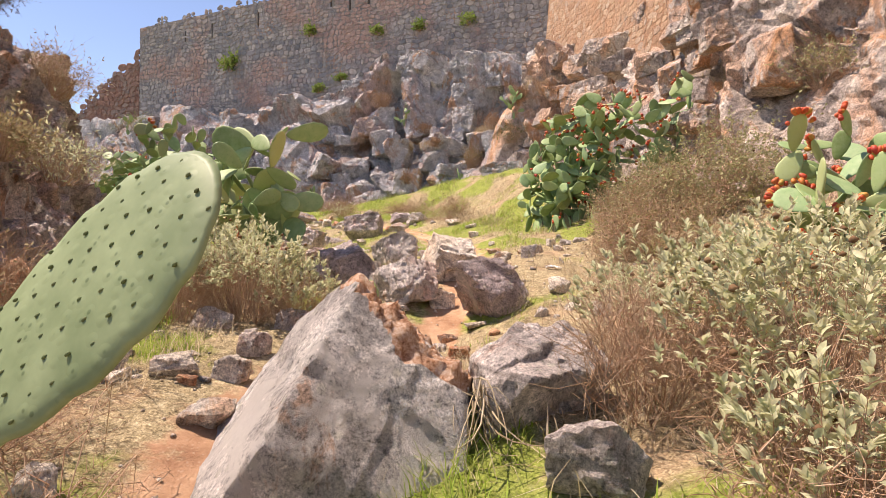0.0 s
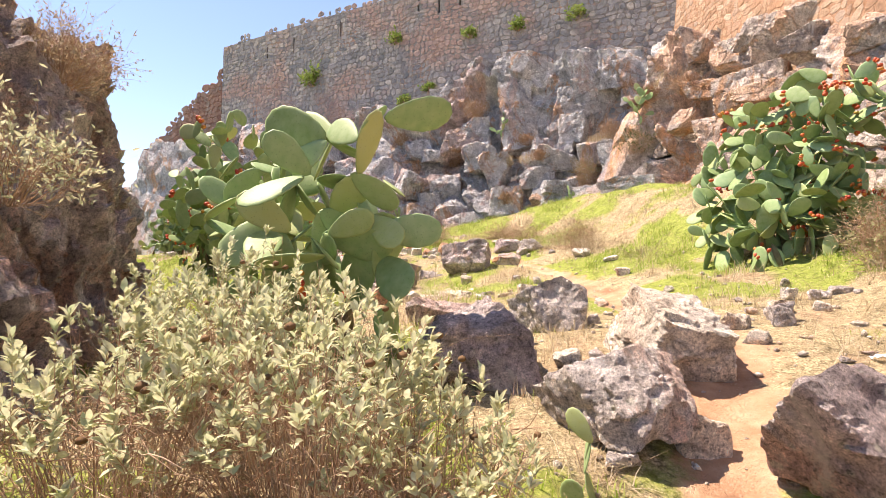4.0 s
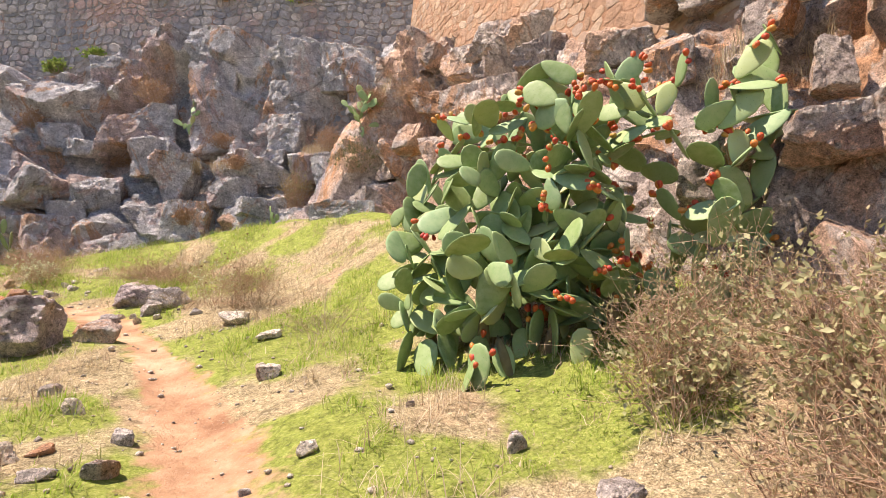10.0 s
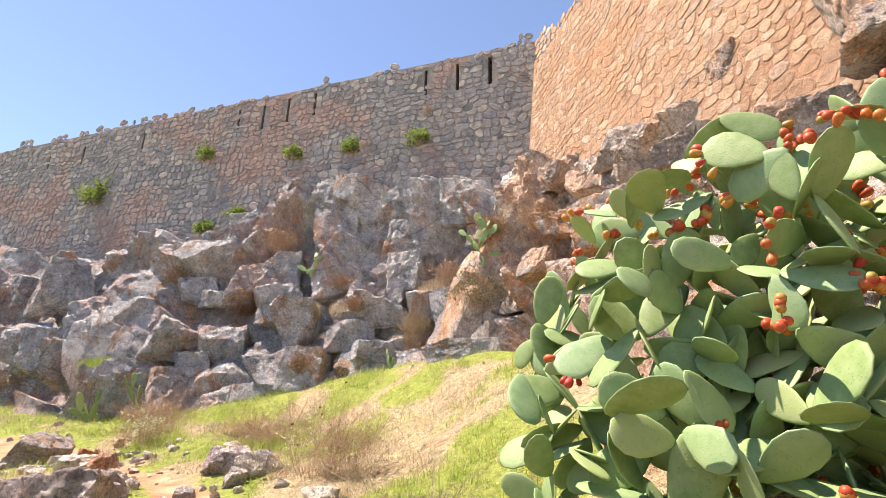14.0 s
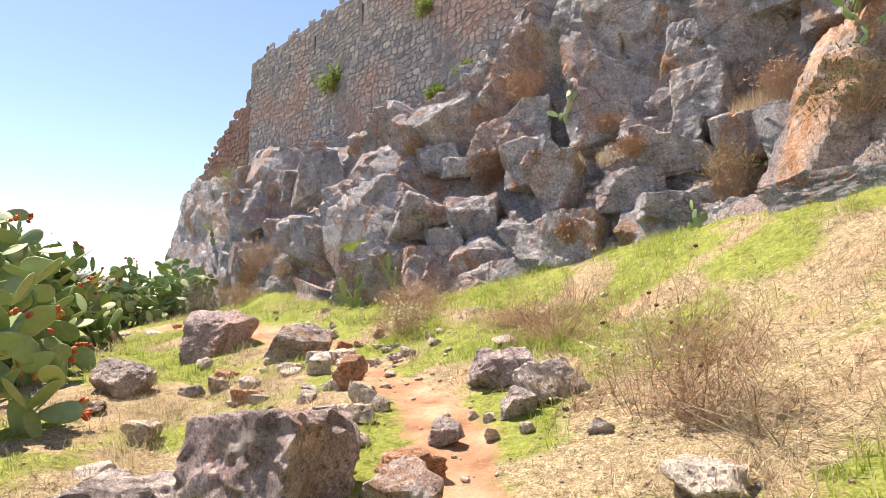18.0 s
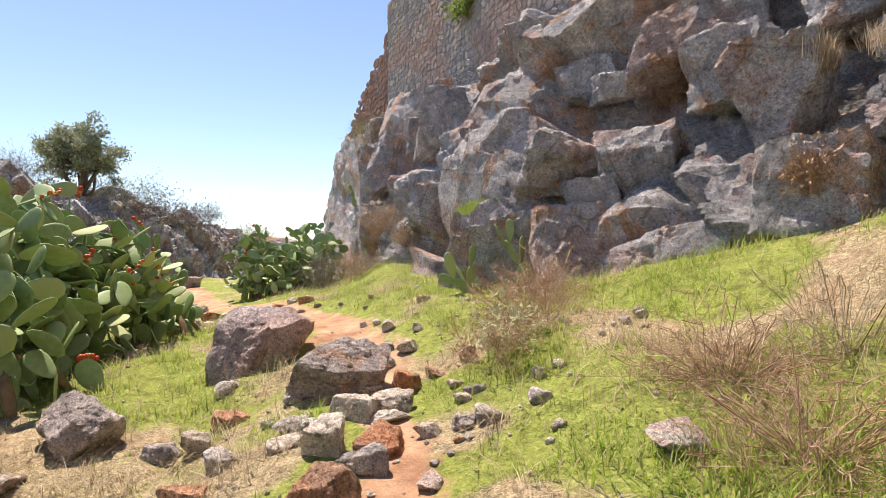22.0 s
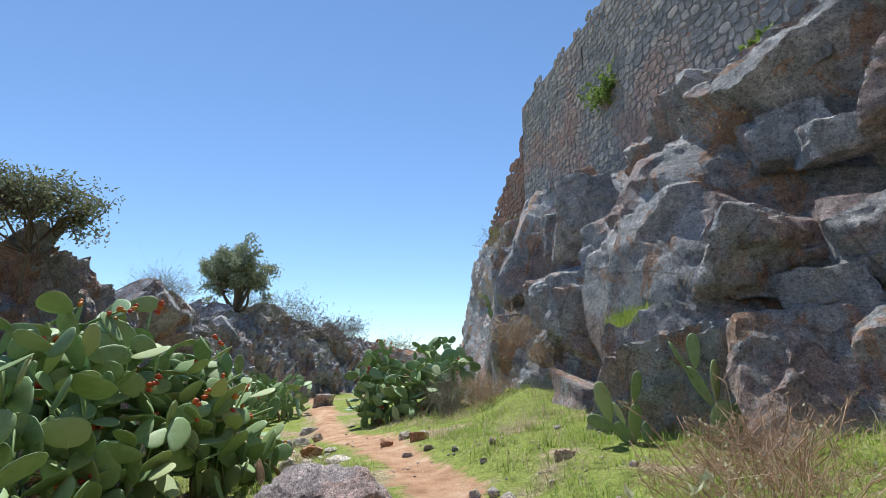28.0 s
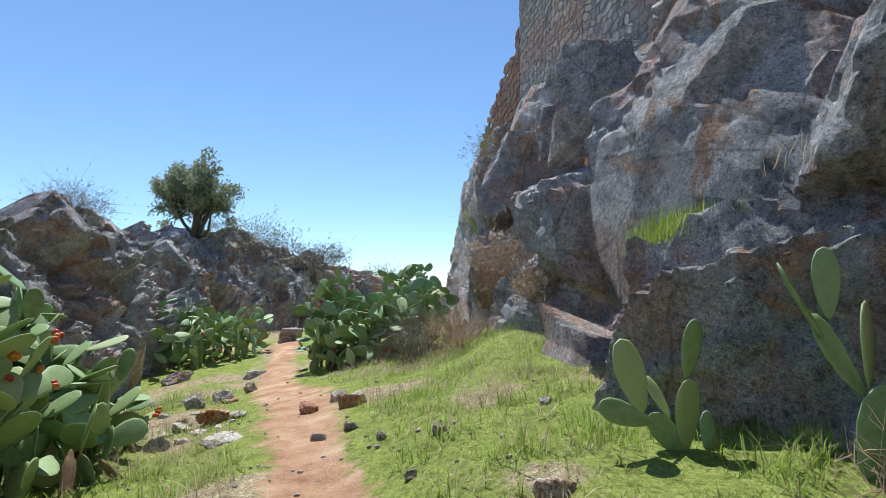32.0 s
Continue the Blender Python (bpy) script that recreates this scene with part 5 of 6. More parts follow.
PP = "large green prickly pear with "
opuntia([(2.75, 10.3), (2.55, 10.5), (2.35, 10.8), (2.2, 11.1)], [(2.1, 11.15, 2.35, 0.48), (1.98, 11.4, 2.9, 0.42), (2.4, 10.7, 2.55, 0.55), (2.45, 10.75, 3.1, 0.5), (2.85, 10.35, 2.5, 0.48), (2.8, 10.4, 3.1, 0.45), (2.02, 11.5, 3.3, 0.3), (1.9, 11.2, 2.0, 0.25)], 225, 11, 0.37, 0.12, PP + "broad pale pads beside the path")
opuntia([(2.95, 10.5), (3.15, 10.4), (2.75, 10.9), (3.3, 10.3)], [(2.6, 10.9, 3.75, 0.45), (2.72, 10.65, 4.02, 0.38), (3.05, 10.4, 3.85, 0.45), (3.2, 10.35, 3.35, 0.5), (3.45, 10.15, 3.95, 0.38), (2.35, 11.5, 3.7, 0.38), (2.9, 10.7, 3.0, 0.5), (3.1, 10.4, 2.6, 0.4)], 190, 51, 0.36, 0.85, PP + "clusters of red fruit beside the path")
opuntia([(3.95, 9.85), (4.1, 9.95)], [(4.0, 9.75, 3.85, 0.38), (4.35, 9.85, 4.2, 0.35), (4.35, 9.9, 3.6, 0.36), (3.85, 9.75, 3.4, 0.36), (3.85, 9.8, 2.9, 0.4), (4.05, 9.8, 2.5, 0.35)], 62, 12, 0.37, 0.6, "tall open prickly pear with orange fruit against the crag")
opuntia([(-2.5, 6.9), (-2.7, 7.1), (-2.3, 6.9), (-2.9, 7.2)], [(-2.45, 6.8, 2.25, 0.5), (-2.05, 6.75, 2.5, 0.34), (-2.5, 6.9, 1.7, 0.55), (-2.9, 7.1, 2.0, 0.5), (-3.3, 7.25, 2.1, 0.34), (-2.0, 6.95, 1.7, 0.4), (-2.4, 6.8, 2.65, 0.3)], 92, 13, 0.46, 0.05, PP + "large upright pads beside the outcrop", spread=0.38)
opuntia([(-4.6, 9.5), (-4.9, 9.8), (-4.3, 9.5)], [(-4.5, 9.4, 2.9, 0.7), (-4.9, 9.7, 3.3, 0.55), (-4.3, 9.4, 2.3, 0.75), (-5.1, 9.8, 2.6, 0.6), (-4.5, 9.5, 1.6, 0.6)], 130, 14, 0.37, 0.4, PP + "red fruit at the top")
opuntia([(-6.9, 14.6), (-7.3, 14.8), (-7.0, 15.1), (-7.7, 14.6)], [(-7.0, 14.7, 2.6, 0.55), (-7.6, 14.9, 3.1, 0.6), (-8.3, 14.9, 3.35, 0.6), (-7.0, 14.9, 2.1, 0.55), (-7.6, 15.1, 2.4, 0.55), (-8.2, 14.5, 2.8, 0.7)], 230, 15, 0.40, 0.14, PP + "red fruit in a thicket")
opuntia([(-8.1, 15.6), (-7.8, 15.7), (-8.5, 15.4), (-8.9, 15.7)], [(-8.0, 15.6, 2.6, 0.6), (-8.5, 15.5, 3.2, 0.6), (-9.1, 15.5, 3.5, 0.65), (-7.9, 15.8, 2.1, 0.5), (-8.6, 15.9, 2.6, 0.6), (-9.2, 15.9, 3.0, 0.7)], 260, 16, 0.38, 0.16, PP + "red fruit in a dense thicket")
opuntia([(-8.5, 16.5), (-8.7, 16.8), (-9.0, 17.0), (-9.3, 16.6), (-9.6, 17.3)], [(-8.6, 16.5, 2.7, 0.6), (-8.9, 16.5, 3.15, 0.55), (-8.8, 16.9, 2.3, 0.55), (-9.3, 17.1, 2.5, 0.55), (-9.6, 16.6, 3.0, 0.6), (-9.9, 17.5, 2.3, 0.4)], 270, 26, 0.37, 0.16, PP + "red fruit ending the thicket")
opuntia([(-4.75, 13.75), (-5.1, 13.8)], [(-4.85, 13.75, 2.0, 0.34), (-5.2, 13.8, 2.35, 0.4), (-5.5, 13.9, 2.7, 0.4), (-5.0, 13.9, 1.75, 0.3)], 34, 28, 0.37, 0.3, "low sprawling prickly pear with a few red fruit beside the trail")
opuntia([(-13.4, 21.2), (-13.8, 21.5), (-13.0, 21.4), (-13.4, 21.8)], [(-13.6, 21.3, 2.9, 0.75), (-13.2, 21.5, 2.5, 0.75), (-14.0, 21.3, 2.4, 0.6), (-13.6, 21.4, 3.5, 0.45), (-12.8, 21.7, 2.8, 0.65), (-12.6, 21.5, 2.4, 0.5)], 290, 17, 0.34, 0.05, PP + "dense pads closing the path")
opuntia([(-12.5, 22.3), (-12.9, 22.7), (-12.2, 22.7), (-13.6, 23.0)], [(-12.6, 22.4, 3.0, 0.7), (-12.2, 22.5, 2.6, 0.6), (-12.8, 22.9, 3.3, 0.6), (-13.8, 23.0, 3.4, 0.7), (-14.6, 23.6, 3.6, 0.6)], 230, 27, 0.34, 0.04, PP + "dense pads beside the crag")
opuntia([(-17.6, 19.6), (-18.2, 20.2), (-18.6, 20.8), (-18.9, 19.4), (-19.4, 21.2)], [(-17.9, 19.4, 2.4, 0.75), (-18.4, 20.0, 2.5, 0.75), (-18.7, 20.8, 2.5, 0.7), (-19.2, 19.2, 2.6, 0.8), (-19.4, 21.4, 2.5, 0.7), (-19.4, 20.3, 2.7, 0.7)], 290, 18, 0.36, 0.12, "low dense prickly pear thicket below the outcrop")
opuntia([(3.4, 4.8), (3.7, 5.0)], [(3.5, 4.8, 2.1, 0.45), (3.8, 4.85, 1.8, 0.5), (3.3, 4.7, 1.65, 0.4), (3.6, 4.8, 1.4, 0.4)], 70, 19, 0.36, 3.5, "prickly pear crowded with ripe red fruit")
for k, (x, y, n, s, hgt) in enumerate(((-0.72, 5.3, 4, 0.2, 0.26), (0.5, 19.0, 6, 0.22, 0.5))):
    z = gz(x, y)
    opuntia([(x, y), (x + 0.12, y + 0.06)], [(x, y, z + hgt * 0.7, hgt * 0.9)], n, 30 + k, s, 0, "small young prickly pear growing by itself", "young prickly pears", False, 0.5)


def young_pear(x, y, pads, seed, size=1.0):
    """A young plant that spreads mostly in one plane: each pad from (along, up) to (along, up)."""
    rng = random.Random(seed)
    z = gz(x, y)
    plant = thing("prickly_pear", x, y, z, "young prickly pear with a few upright pads in the grass", "cactus", "young prickly pears")
    along = Vector((0.56, 0.83, 0))
    for a, b, c, d in pads:
        p = (along * a + Vector((0, 0, b - 0.04))) * size
        q = (along * c + Vector((rng.uniform(-0.05, 0.05), 0, d - 0.04))) * size
        up = (q - p).normalized()
        nrm = Vector((-0.83, 0.56, 0)) + Vector((rng.uniform(-0.8, 0.8), rng.uniform(-0.8, 0.8), rng.uniform(-0.2, 0.2)))
        nrm = (nrm - up * nrm.dot(up)).normalized()
        child("pad", rng.choice(PADS), plant, m=Matrix.Translation(p) @ Matrix((nrm.cross(up), nrm, up)).transposed().to_4x4() @ Matrix.Diagonal((0.74 * (q - p).length, (q - p).length, 0.98 * (q - p).length, 1)))


young_pear(-5.36, 19.74, ((0, 0, -0.16, 0.24), (-0.16, 0.18, -0.47, 0.27), (-0.2, 0.22, -0.3, 0.62), (-0.06, 0.2, -0.15, 0.42), (0.01, 0.03, 0.03, 0.42), (0.03, 0.4, 0.1, 0.72), (0.13, 0, 0.16, 0.24)), 61)
young_pear(-4.61, 19.9, ((0, 0, 0.02, 0.36), (0, 0.3, -0.15, 0.57), (-0.12, 0.48, -0.32, 0.74), (-0.1, 0.55, -0.1, 0.80), (0.02, 0.32, 0.07, 0.62), (0.05, 0.05, 0.24, 0.33), (0.22, 0.3, 0.26, 0.55)), 62, 1.3)
for k, (x, y, z, n, s) in enumerate(((-1.45, 20.75, 6.1, 9, 0.26), (2.4, 18.2, 5.6, 26, 0.26), (-16.6, 25.9, 5.4, 6, 0.34), (-16.0, 27.2, 7.2, 6, 0.32))):
    x, y, z = (float(q) for q in snap(x, y, z))
    opuntia([(x, y, z)], [(x, y, z + 0.45, 0.55)], n, 40 + k, s, 0, "small prickly pear rooted in a crack of the crag", "crag prickly pears", False, 0.5)
# plant beside the start, one long pad reaching over the trail
near_pad = thing("prickly_pear", -1.0, 0.72, gz(-1.0, 0.72), "prickly pear beside the trail with one long reaching pad", "cactus")
o = Vector(near_pad.location)
chain = [((-1.0, 0.72, o.z - 0.03), (-1.02, 0.72, 0.50)), ((-1.02, 0.72, 0.46), (-0.95, 0.73, 0.86)), ((-0.96, 0.73, 0.80), (-0.70, 0.75, 1.11)), ((-0.74, 0.75, 1.05), (-0.305, 0.755, 1.46))]
for k, (a, b) in enumerate(chain):
    a, b = Vector(a), Vector(b)
    up = (b - a).normalized()
    nrm = (Vector((-0.45, -1.0, 0.62)) - up * up.dot(Vector((-0.45, -1.0, 0.62)))).normalized()
    rot = Matrix((nrm.cross(up), nrm, up)).transposed().to_4x4()
    PAD_NEAR = child("pad", (STEMS[0], PADS[1], PADS[2], pad_mesh(75, 54, 0.035, 0.30))[k], near_pad, m=Matrix.Translation(a - o) @ rot @ Matrix.Scale((b - a).length, 4))


AREOLE = tri_mesh("areole", ico_dirs(1)[0] * (0.005, 0.005, 0.008), ico_dirs(1)[1], 3, M_AREOLE, True)
pad_pts = np.array([v.co[:] for v in PAD_NEAR.data.vertices])
rim_pts = pad_pts[-54:]
right_rim, left_rim = rim_pts[:28], rim_pts[27:][::-1]
for r in range(16):
    for q in range(9):
        z = 0.05 + r * 0.059
        x = (q - 4 + 0.5 * (r % 2)) * 0.075 + 0.008 * math.sin(r * 3.1 + q * 5.3)
        if not np.interp(z, left_rim[:, 2], left_rim[:, 0]) + 0.025 < x < np.interp(z, right_rim[:, 2], right_rim[:, 0]) - 0.025:
            continue
        close = pad_pts[np.argsort((pad_pts[:, 0] - x) ** 2 + (pad_pts[:, 2] - z) ** 2)[:6]]
        for y in (close[:, 1].max(), close[:, 1].min()):
            child("areole", AREOLE, PAD_NEAR, m=Matrix.Translation((x, float(y), z)))


# ---- shrubs ----
def curve_tubes(starts, ends, bow, r0, seed, sag=0.0, segs=3):
    """Many thin bent three-sided twigs as arrays."""
    rng = np.random.default_rng(seed)
    n = len(starts)
    starts, ends = np.asarray(starts, float), np.asarray(ends, float)
    off = rng.normal(0, 1, (n, 3)) * bow
    t = np.linspace(0, 1, segs + 1)
    pts = starts[:, None] + (ends - starts)[:, None] * t[None, :, None] + off[:, None] * (np.sin(np.pi * t) * 1.0)[None, :, None]
    pts[:, :, 2] -= sag * (t ** 2)[None]
    d = (ends - starts) / np.maximum(np.linalg.norm(ends - starts, axis=1), 1e-6)[:, None]
    ref = np.where(np.abs(d[:, 2:3]) > 0.9, np.array([[1.0, 0, 0]]), np.array([[0, 0, 1.0]]))
    a = np.cross(d, ref)
    a /= np.linalg.norm(a, axis=1)[:, None]
    b = np.cross(d, a)
    rad = (np.asarray(r0) if np.ndim(r0) else np.full(n, r0))[:, None] * (1 - 0.7 * t)[None]
    ring = [pts + rad[:, :, None] * (math.cos(g) * a + math.sin(g) * b)[:, None] for g in (0, 2.094, 4.189)]
    v = np.stack(ring, 2).reshape(-1, 3)
    base = (np.arange(n) * (segs + 1) * 3)[:, None, None]
    k = (np.arange(segs) * 3)[None, :, None]
    q = []
    for j in range(3):
        e = (j + 1) % 3
        q.append(np.stack([base + k + j, base + k + e, base + k + 3 + e, base + k + 3 + j], -1))
    return v, np.concatenate(q, 2).reshape(-1, 4), pts


def leaf_quads(at, out, length, width, seed, fold=0.25):
    """Pointed leaves of two halves folded along the midrib."""
    rng = np.random.default_rng(seed)
    n = len(at)
    out = out / np.maximum(np.linalg.norm(out, axis=1), 1e-6)[:, None]
    ref = rng.normal(0, 1, (n, 3))
    ref[:, 2] += 0.6
    side = np.cross(out, ref)
    side /= np.maximum(np.linalg.norm(side, axis=1), 1e-6)[:, None]
    up = np.cross(side, out)
    L = length * rng.uniform(0.6, 1.2, n)[:, None]
    W = width * rng.uniform(0.7, 1.2, n)[:, None]
    tip = at + out * L - up * L * 0.12
    mid = at + out * L * 0.45
    v = np.stack([at, mid + side * W + up * W * fold, tip, mid - side * W + up * W * fold], 1).reshape(-1, 3)
    i = np.arange(n)[:, None] * 4
    return v, np.concatenate([i + (0, 1, 2), i + (0, 2, 3)], 1).reshape(-1, 3)


def shrub(name, x, y, radius, height, stems, leaves, label, seed, leaf=M_SAGE, twig=M_TWIG, leaf_len=0.065, leaf_w=0.016, bare=0.35, seeds=0, z=None, upright=0.6, twigs_each=4, group="", leaf_from=0.55, tangle=1.0):
    rng = np.random.default_rng(seed)
    z = gz(x, y) if z is None else z
    th = thing(name, x, y, z, label, "bush", group)
    az, rr = rng.uniform(0, 2 * np.pi, stems), np.sqrt(rng.uniform(0, 1, stems))
    st = np.stack([np.cos(az) * rr * radius * 0.28, np.sin(az) * rr * radius * 0.28, np.full(stems, -0.03)], 1)
    hh = height * (1 - 0.5 * rr ** 2) * rng.uniform(0.65, 1.08, stems)
    en = np.stack([np.cos(az) * rr * radius, np.sin(az) * rr * radius, hh], 1)
    v1, f1, pts = curve_tubes(st, en, radius * 0.14 * tangle, rng.uniform(0.002, 0.0045, stems), seed)
    pick = rng.integers(0, stems, stems * twigs_each)
    t = rng.uniform(0.3, 0.95, len(pick))
    k = np.clip((t * 3).astype(int), 0, 2)
    fr = (t * 3 - k)[:, None]
    a = pts[pick, k] * (1 - fr) + pts[pick, k + 1] * fr
    d = (en - st)[pick]
    d = d / np.linalg.norm(d, axis=1)[:, None] * upright + rng.normal(0, 0.75, (len(pick), 3))
    b = a + d * height * rng.uniform(0.14, 0.38, len(pick))[:, None]
    b[:, 2] = np.maximum(b[:, 2], 0.01)
    v2, f2, pts2 = curve_tubes(a, b, height * 0.025 * tangle, rng.uniform(0.0012, 0.0028, len(pick)), seed + 1, segs=2)
    child("brushwood", tri_mesh("brushwood", np.concatenate([v1, v2]), np.concatenate([f1, f2 + len(v1)]), 4, twig, True), th)
    if leaves:
        m = int(leaves)
        pk = rng.integers(0, len(pick) + stems, m)
        tt = leaf_from + (1 - leaf_from) * rng.random(m) ** 0.7
        from_twig = pk < len(pick)
        pa = np.where(from_twig[:, None], a[np.minimum(pk, len(pick) - 1)], pts[np.maximum(pk - len(pick), 0), 1])
        pb = np.where(from_twig[:, None], b[np.minimum(pk, len(pick) - 1)], en[np.maximum(pk - len(pick), 0)])
        at = pa + (pb - pa) * tt[:, None]
        out = (pb - pa) / np.maximum(np.linalg.norm(pb - pa, axis=1), 1e-6)[:, None] * 0.7 + rng.normal(0, 0.6, (m, 3))
        v, f = leaf_quads(at, out, leaf_len, leaf_w, seed + 2)
        child("foliage", tri_mesh("foliage", v, f, 3, leaf), th)
    for j in range(seeds):
        e = b[rng.integers(0, len(b))] if j % 2 else en[rng.integers(0, stems)]
        child("seed_head", SEED, th, m=Matrix.Translation(e) @ Matrix.Scale(rng.uniform(0.010, 0.016), 4))
    return th


def oval_leaves(at, out, length, width, seed):
    """Soft oval leaves of four faces, cupped along the midrib and drooping at the tip."""
    rng = np.random.default_rng(seed)
    n = len(at)
    out = out / np.maximum(np.linalg.norm(out, axis=1), 1e-6)[:, None]
    ref = rng.normal(0, 0.35, (n, 3)) + (0, 0, 1)
    side = np.cross(out, ref)
    side /= np.maximum(np.linalg.norm(side, axis=1), 1e-6)[:, None]
    up = np.cross(side, out)
    L, W = length * rng.uniform(0.55, 1.25, n)[:, None], width * rng.uniform(0.75, 1.2, n)[:, None]
    a, b = at + out * L * 0.35 + up * L * 0.05, at + out * L * 0.7 + up * L * 0.02
    tip = at + out * L - up * L * 0.1
    v = np.stack([at, a + side * W + up * W * 0.3, b + side * W * 0.8 + up * W * 0.25, tip, b - side * W * 0.8 + up * W * 0.25, a - side * W + up * W * 0.3, (a + b) / 2], 1).reshape(-1, 3)
    i = np.arange(n)[:, None] * 7
    return v, np.concatenate([i + q for q in ((0, 1, 6), (1, 2, 6), (2, 3, 6), (3, 4, 6), (4, 5, 6), (5, 0, 6))], 1).reshape(-1, 3)


def sage(x, y, radius, height, shoots, label, seed, seeds=10, leaf_len=0.05, leaf=M_SAGE, per=15, tangle=700):
    """A sage-like shrub: a brown tangle of old twigs below, pale leafy shoots standing out of it."""
    rng = np.random.default_rng(seed)
    th = thing("sage_bush", x, y, gz(x, y), label, "bush", "sage bushes")
    az, rr = rng.uniform(0, 2 * np.pi, shoots), np.sqrt(rng.uniform(0, 1, shoots))
    st = np.stack([np.cos(az) * rr * radius * 0.45, np.sin(az) * rr * radius * 0.45, np.full(shoots, -0.03)], 1)
    en = np.stack([np.cos(az) * rr * radius, np.sin(az) * rr * radius, height * (1 - 0.42 * rr ** 2) * rng.uniform(0.6, 1.1, shoots)], 1)
    v1, f1, pts = curve_tubes(st, en, radius * 0.10, rng.uniform(0.002, 0.004, shoots), seed)
    q = rng.uniform(-1, 1, (tangle, 3)) * (radius * 0.75, radius * 0.75, height * 0.26) + (0, 0, height * 0.3)
    q2 = q + rng.normal(0, 1, (tangle, 3)) * (radius * 0.22, radius * 0.22, height * 0.2)
    q[:, 2], q2[:, 2] = np.maximum(q[:, 2], 0.0), np.maximum(q2[:, 2], 0.0)
    v2, f2, _ = curve_tubes(q, q2, radius * 0.06, rng.uniform(0.0012, 0.0028, tangle), seed + 1, segs=3)
    child("brushwood", tri_mesh("brushwood", np.concatenate([v1, v2]), np.concatenate([f1, f2 + len(v1)]), 4, M_TWIG, True), th)
    m = shoots * per
    k = np.repeat(np.arange(shoots), per)
    lev = rng.random(m) ** 0.6
    d = pts[k, 3] - pts[k, 2]
    d /= np.linalg.norm(d, axis=1)[:, None]
    at = pts[k, 3] - d * ((1 - lev) * rng.uniform(0.06, 0.2, m))[:, None]
    a2 = rng.uniform(0, 2 * np.pi, m)
    ring = np.stack([np.cos(a2), np.sin(a2), np.zeros(m)], 1)
    out = ring * (1.05 - 0.55 * lev)[:, None] + d * (0.35 + 0.75 * lev)[:, None]
    v, f = oval_leaves(at, out, leaf_len, leaf_len * 0.2, seed + 2)
    child("foliage", tri_mesh("foliage", v, f, 3, leaf), th)
    for j in range(seeds):
        e = pts[rng.integers(0, shoots), 3] + rng.normal(0, 0.03, 3)
        child("seed_head", SEED, th, m=Matrix.Translation(e) @ Matrix.Scale(rng.uniform(0.011, 0.018), 4))
    return th


d_, f_ = ico_dirs(2)
SEED = tri_mesh("seed_head", d_ * (1 + 0.35 * fbm(d_ * 4, 2, 4))[:, None] * np.array([1, 1, 0.8]), f_, 3, M_SEED, True)
SAGE = "grey-green sage-like shrub with dry brown seed heads"
DRY = "dry brown twiggy shrub"
sage(1.45, 2.05, 0.62, 0.9, 150, SAGE, 201, 26)
sage(1.75, 2.75, 0.75, 0.95, 210, SAGE, 202, 30)
sage(2.5, 3.6, 0.8, 0.9, 190, SAGE, 203, 22)
sage(1.15, 1.55, 0.4, 0.5, 70, SAGE, 205, 6)
sage(1.35, 3.3, 0.6, 0.8, 130, SAGE, 210, 12)
shrub("dry_bush", 0.95, 2.55, 0.42, 0.62, 80, 0, "bare brown twigs beside the boulders", 236, twigs_each=12, tangle=2.0)
sage(-1.75, 4.85, 0.62, 0.85, 190, SAGE, 206, 22)
sage(-1.25, 4.75, 0.4, 0.62, 90, SAGE, 207, 10)
sage(-2.3, 4.55, 0.5, 0.75, 120, SAGE, 208, 8)
sage(-2.35, 5.6, 0.55, 0.95, 120, SAGE, 209, 10)
shrub("dry_bush", 3.4, 8.35, 0.5, 0.72, 90, 1800, "reddish brown twiggy bush below the crag", 226, leaf=M_DULL, leaf_len=0.035, leaf_w=0.010, twigs_each=14, tangle=2.0)
shrub("dry_bush", 2.2, 6.75, 0.42, 0.45, 60, 500, "low brown twiggy bush beside the footpath", 227, leaf=M_DULL, leaf_len=0.03, leaf_w=0.008, twigs_each=16, tangle=2.2, upright=0.35)
shrub("dry_bush", 2.9, 9.2, 0.42, 0.6, 50, 700, "dense brown twiggy bush at the foot of the cactus", 234, leaf=M_DULL, leaf_len=0.035, leaf_w=0.009, twigs_each=16, tangle=2.2, upright=0.4)
shrub("dry_bush", 3.35, 9.2, 0.5, 0.8, 50, 1600, "brown twiggy bush with olive leaves at the foot of the cactus", 235, leaf=M_OLIVE, leaf_len=0.035, leaf_w=0.010, twigs_each=11, tangle=2.2, upright=0.4)
shrub("dry_bush", 2.6, 7.85, 0.45, 0.62, 80, 1200, "brown twiggy bush with small dull leaves", 228, leaf=M_DULL, leaf_len=0.035, leaf_w=0.009, twigs_each=14, tangle=2.2, upright=0.4)
shrub("dry_bush", -3.85, 19.1, 0.6, 0.38, 170, 0, "flattened heap of dead brown stalks", 229, twigs_each=9, upright=0.12, tangle=2.4)
shrub("dry_bush", 0.1, 15.6, 0.6, 0.2, 80, 0, "flattened mat of pale dead straw", 230, twig=M_STRAW, twigs_each=9, upright=0.1, tangle=2.4)
shrub("dry_bush", -0.9, 17.5, 0.6, 0.2, 80, 0, "flattened mat of pale dead straw", 231, twig=M_STRAW, twigs_each=9, upright=0.1, tangle=2.4)
shrub("dry_bush", 1.2, 12.6, 0.55, 0.18, 70, 0, "flattened mat of pale dead straw", 232, twig=M_STRAW, twigs_each=9, upright=0.1, tangle=2.4)
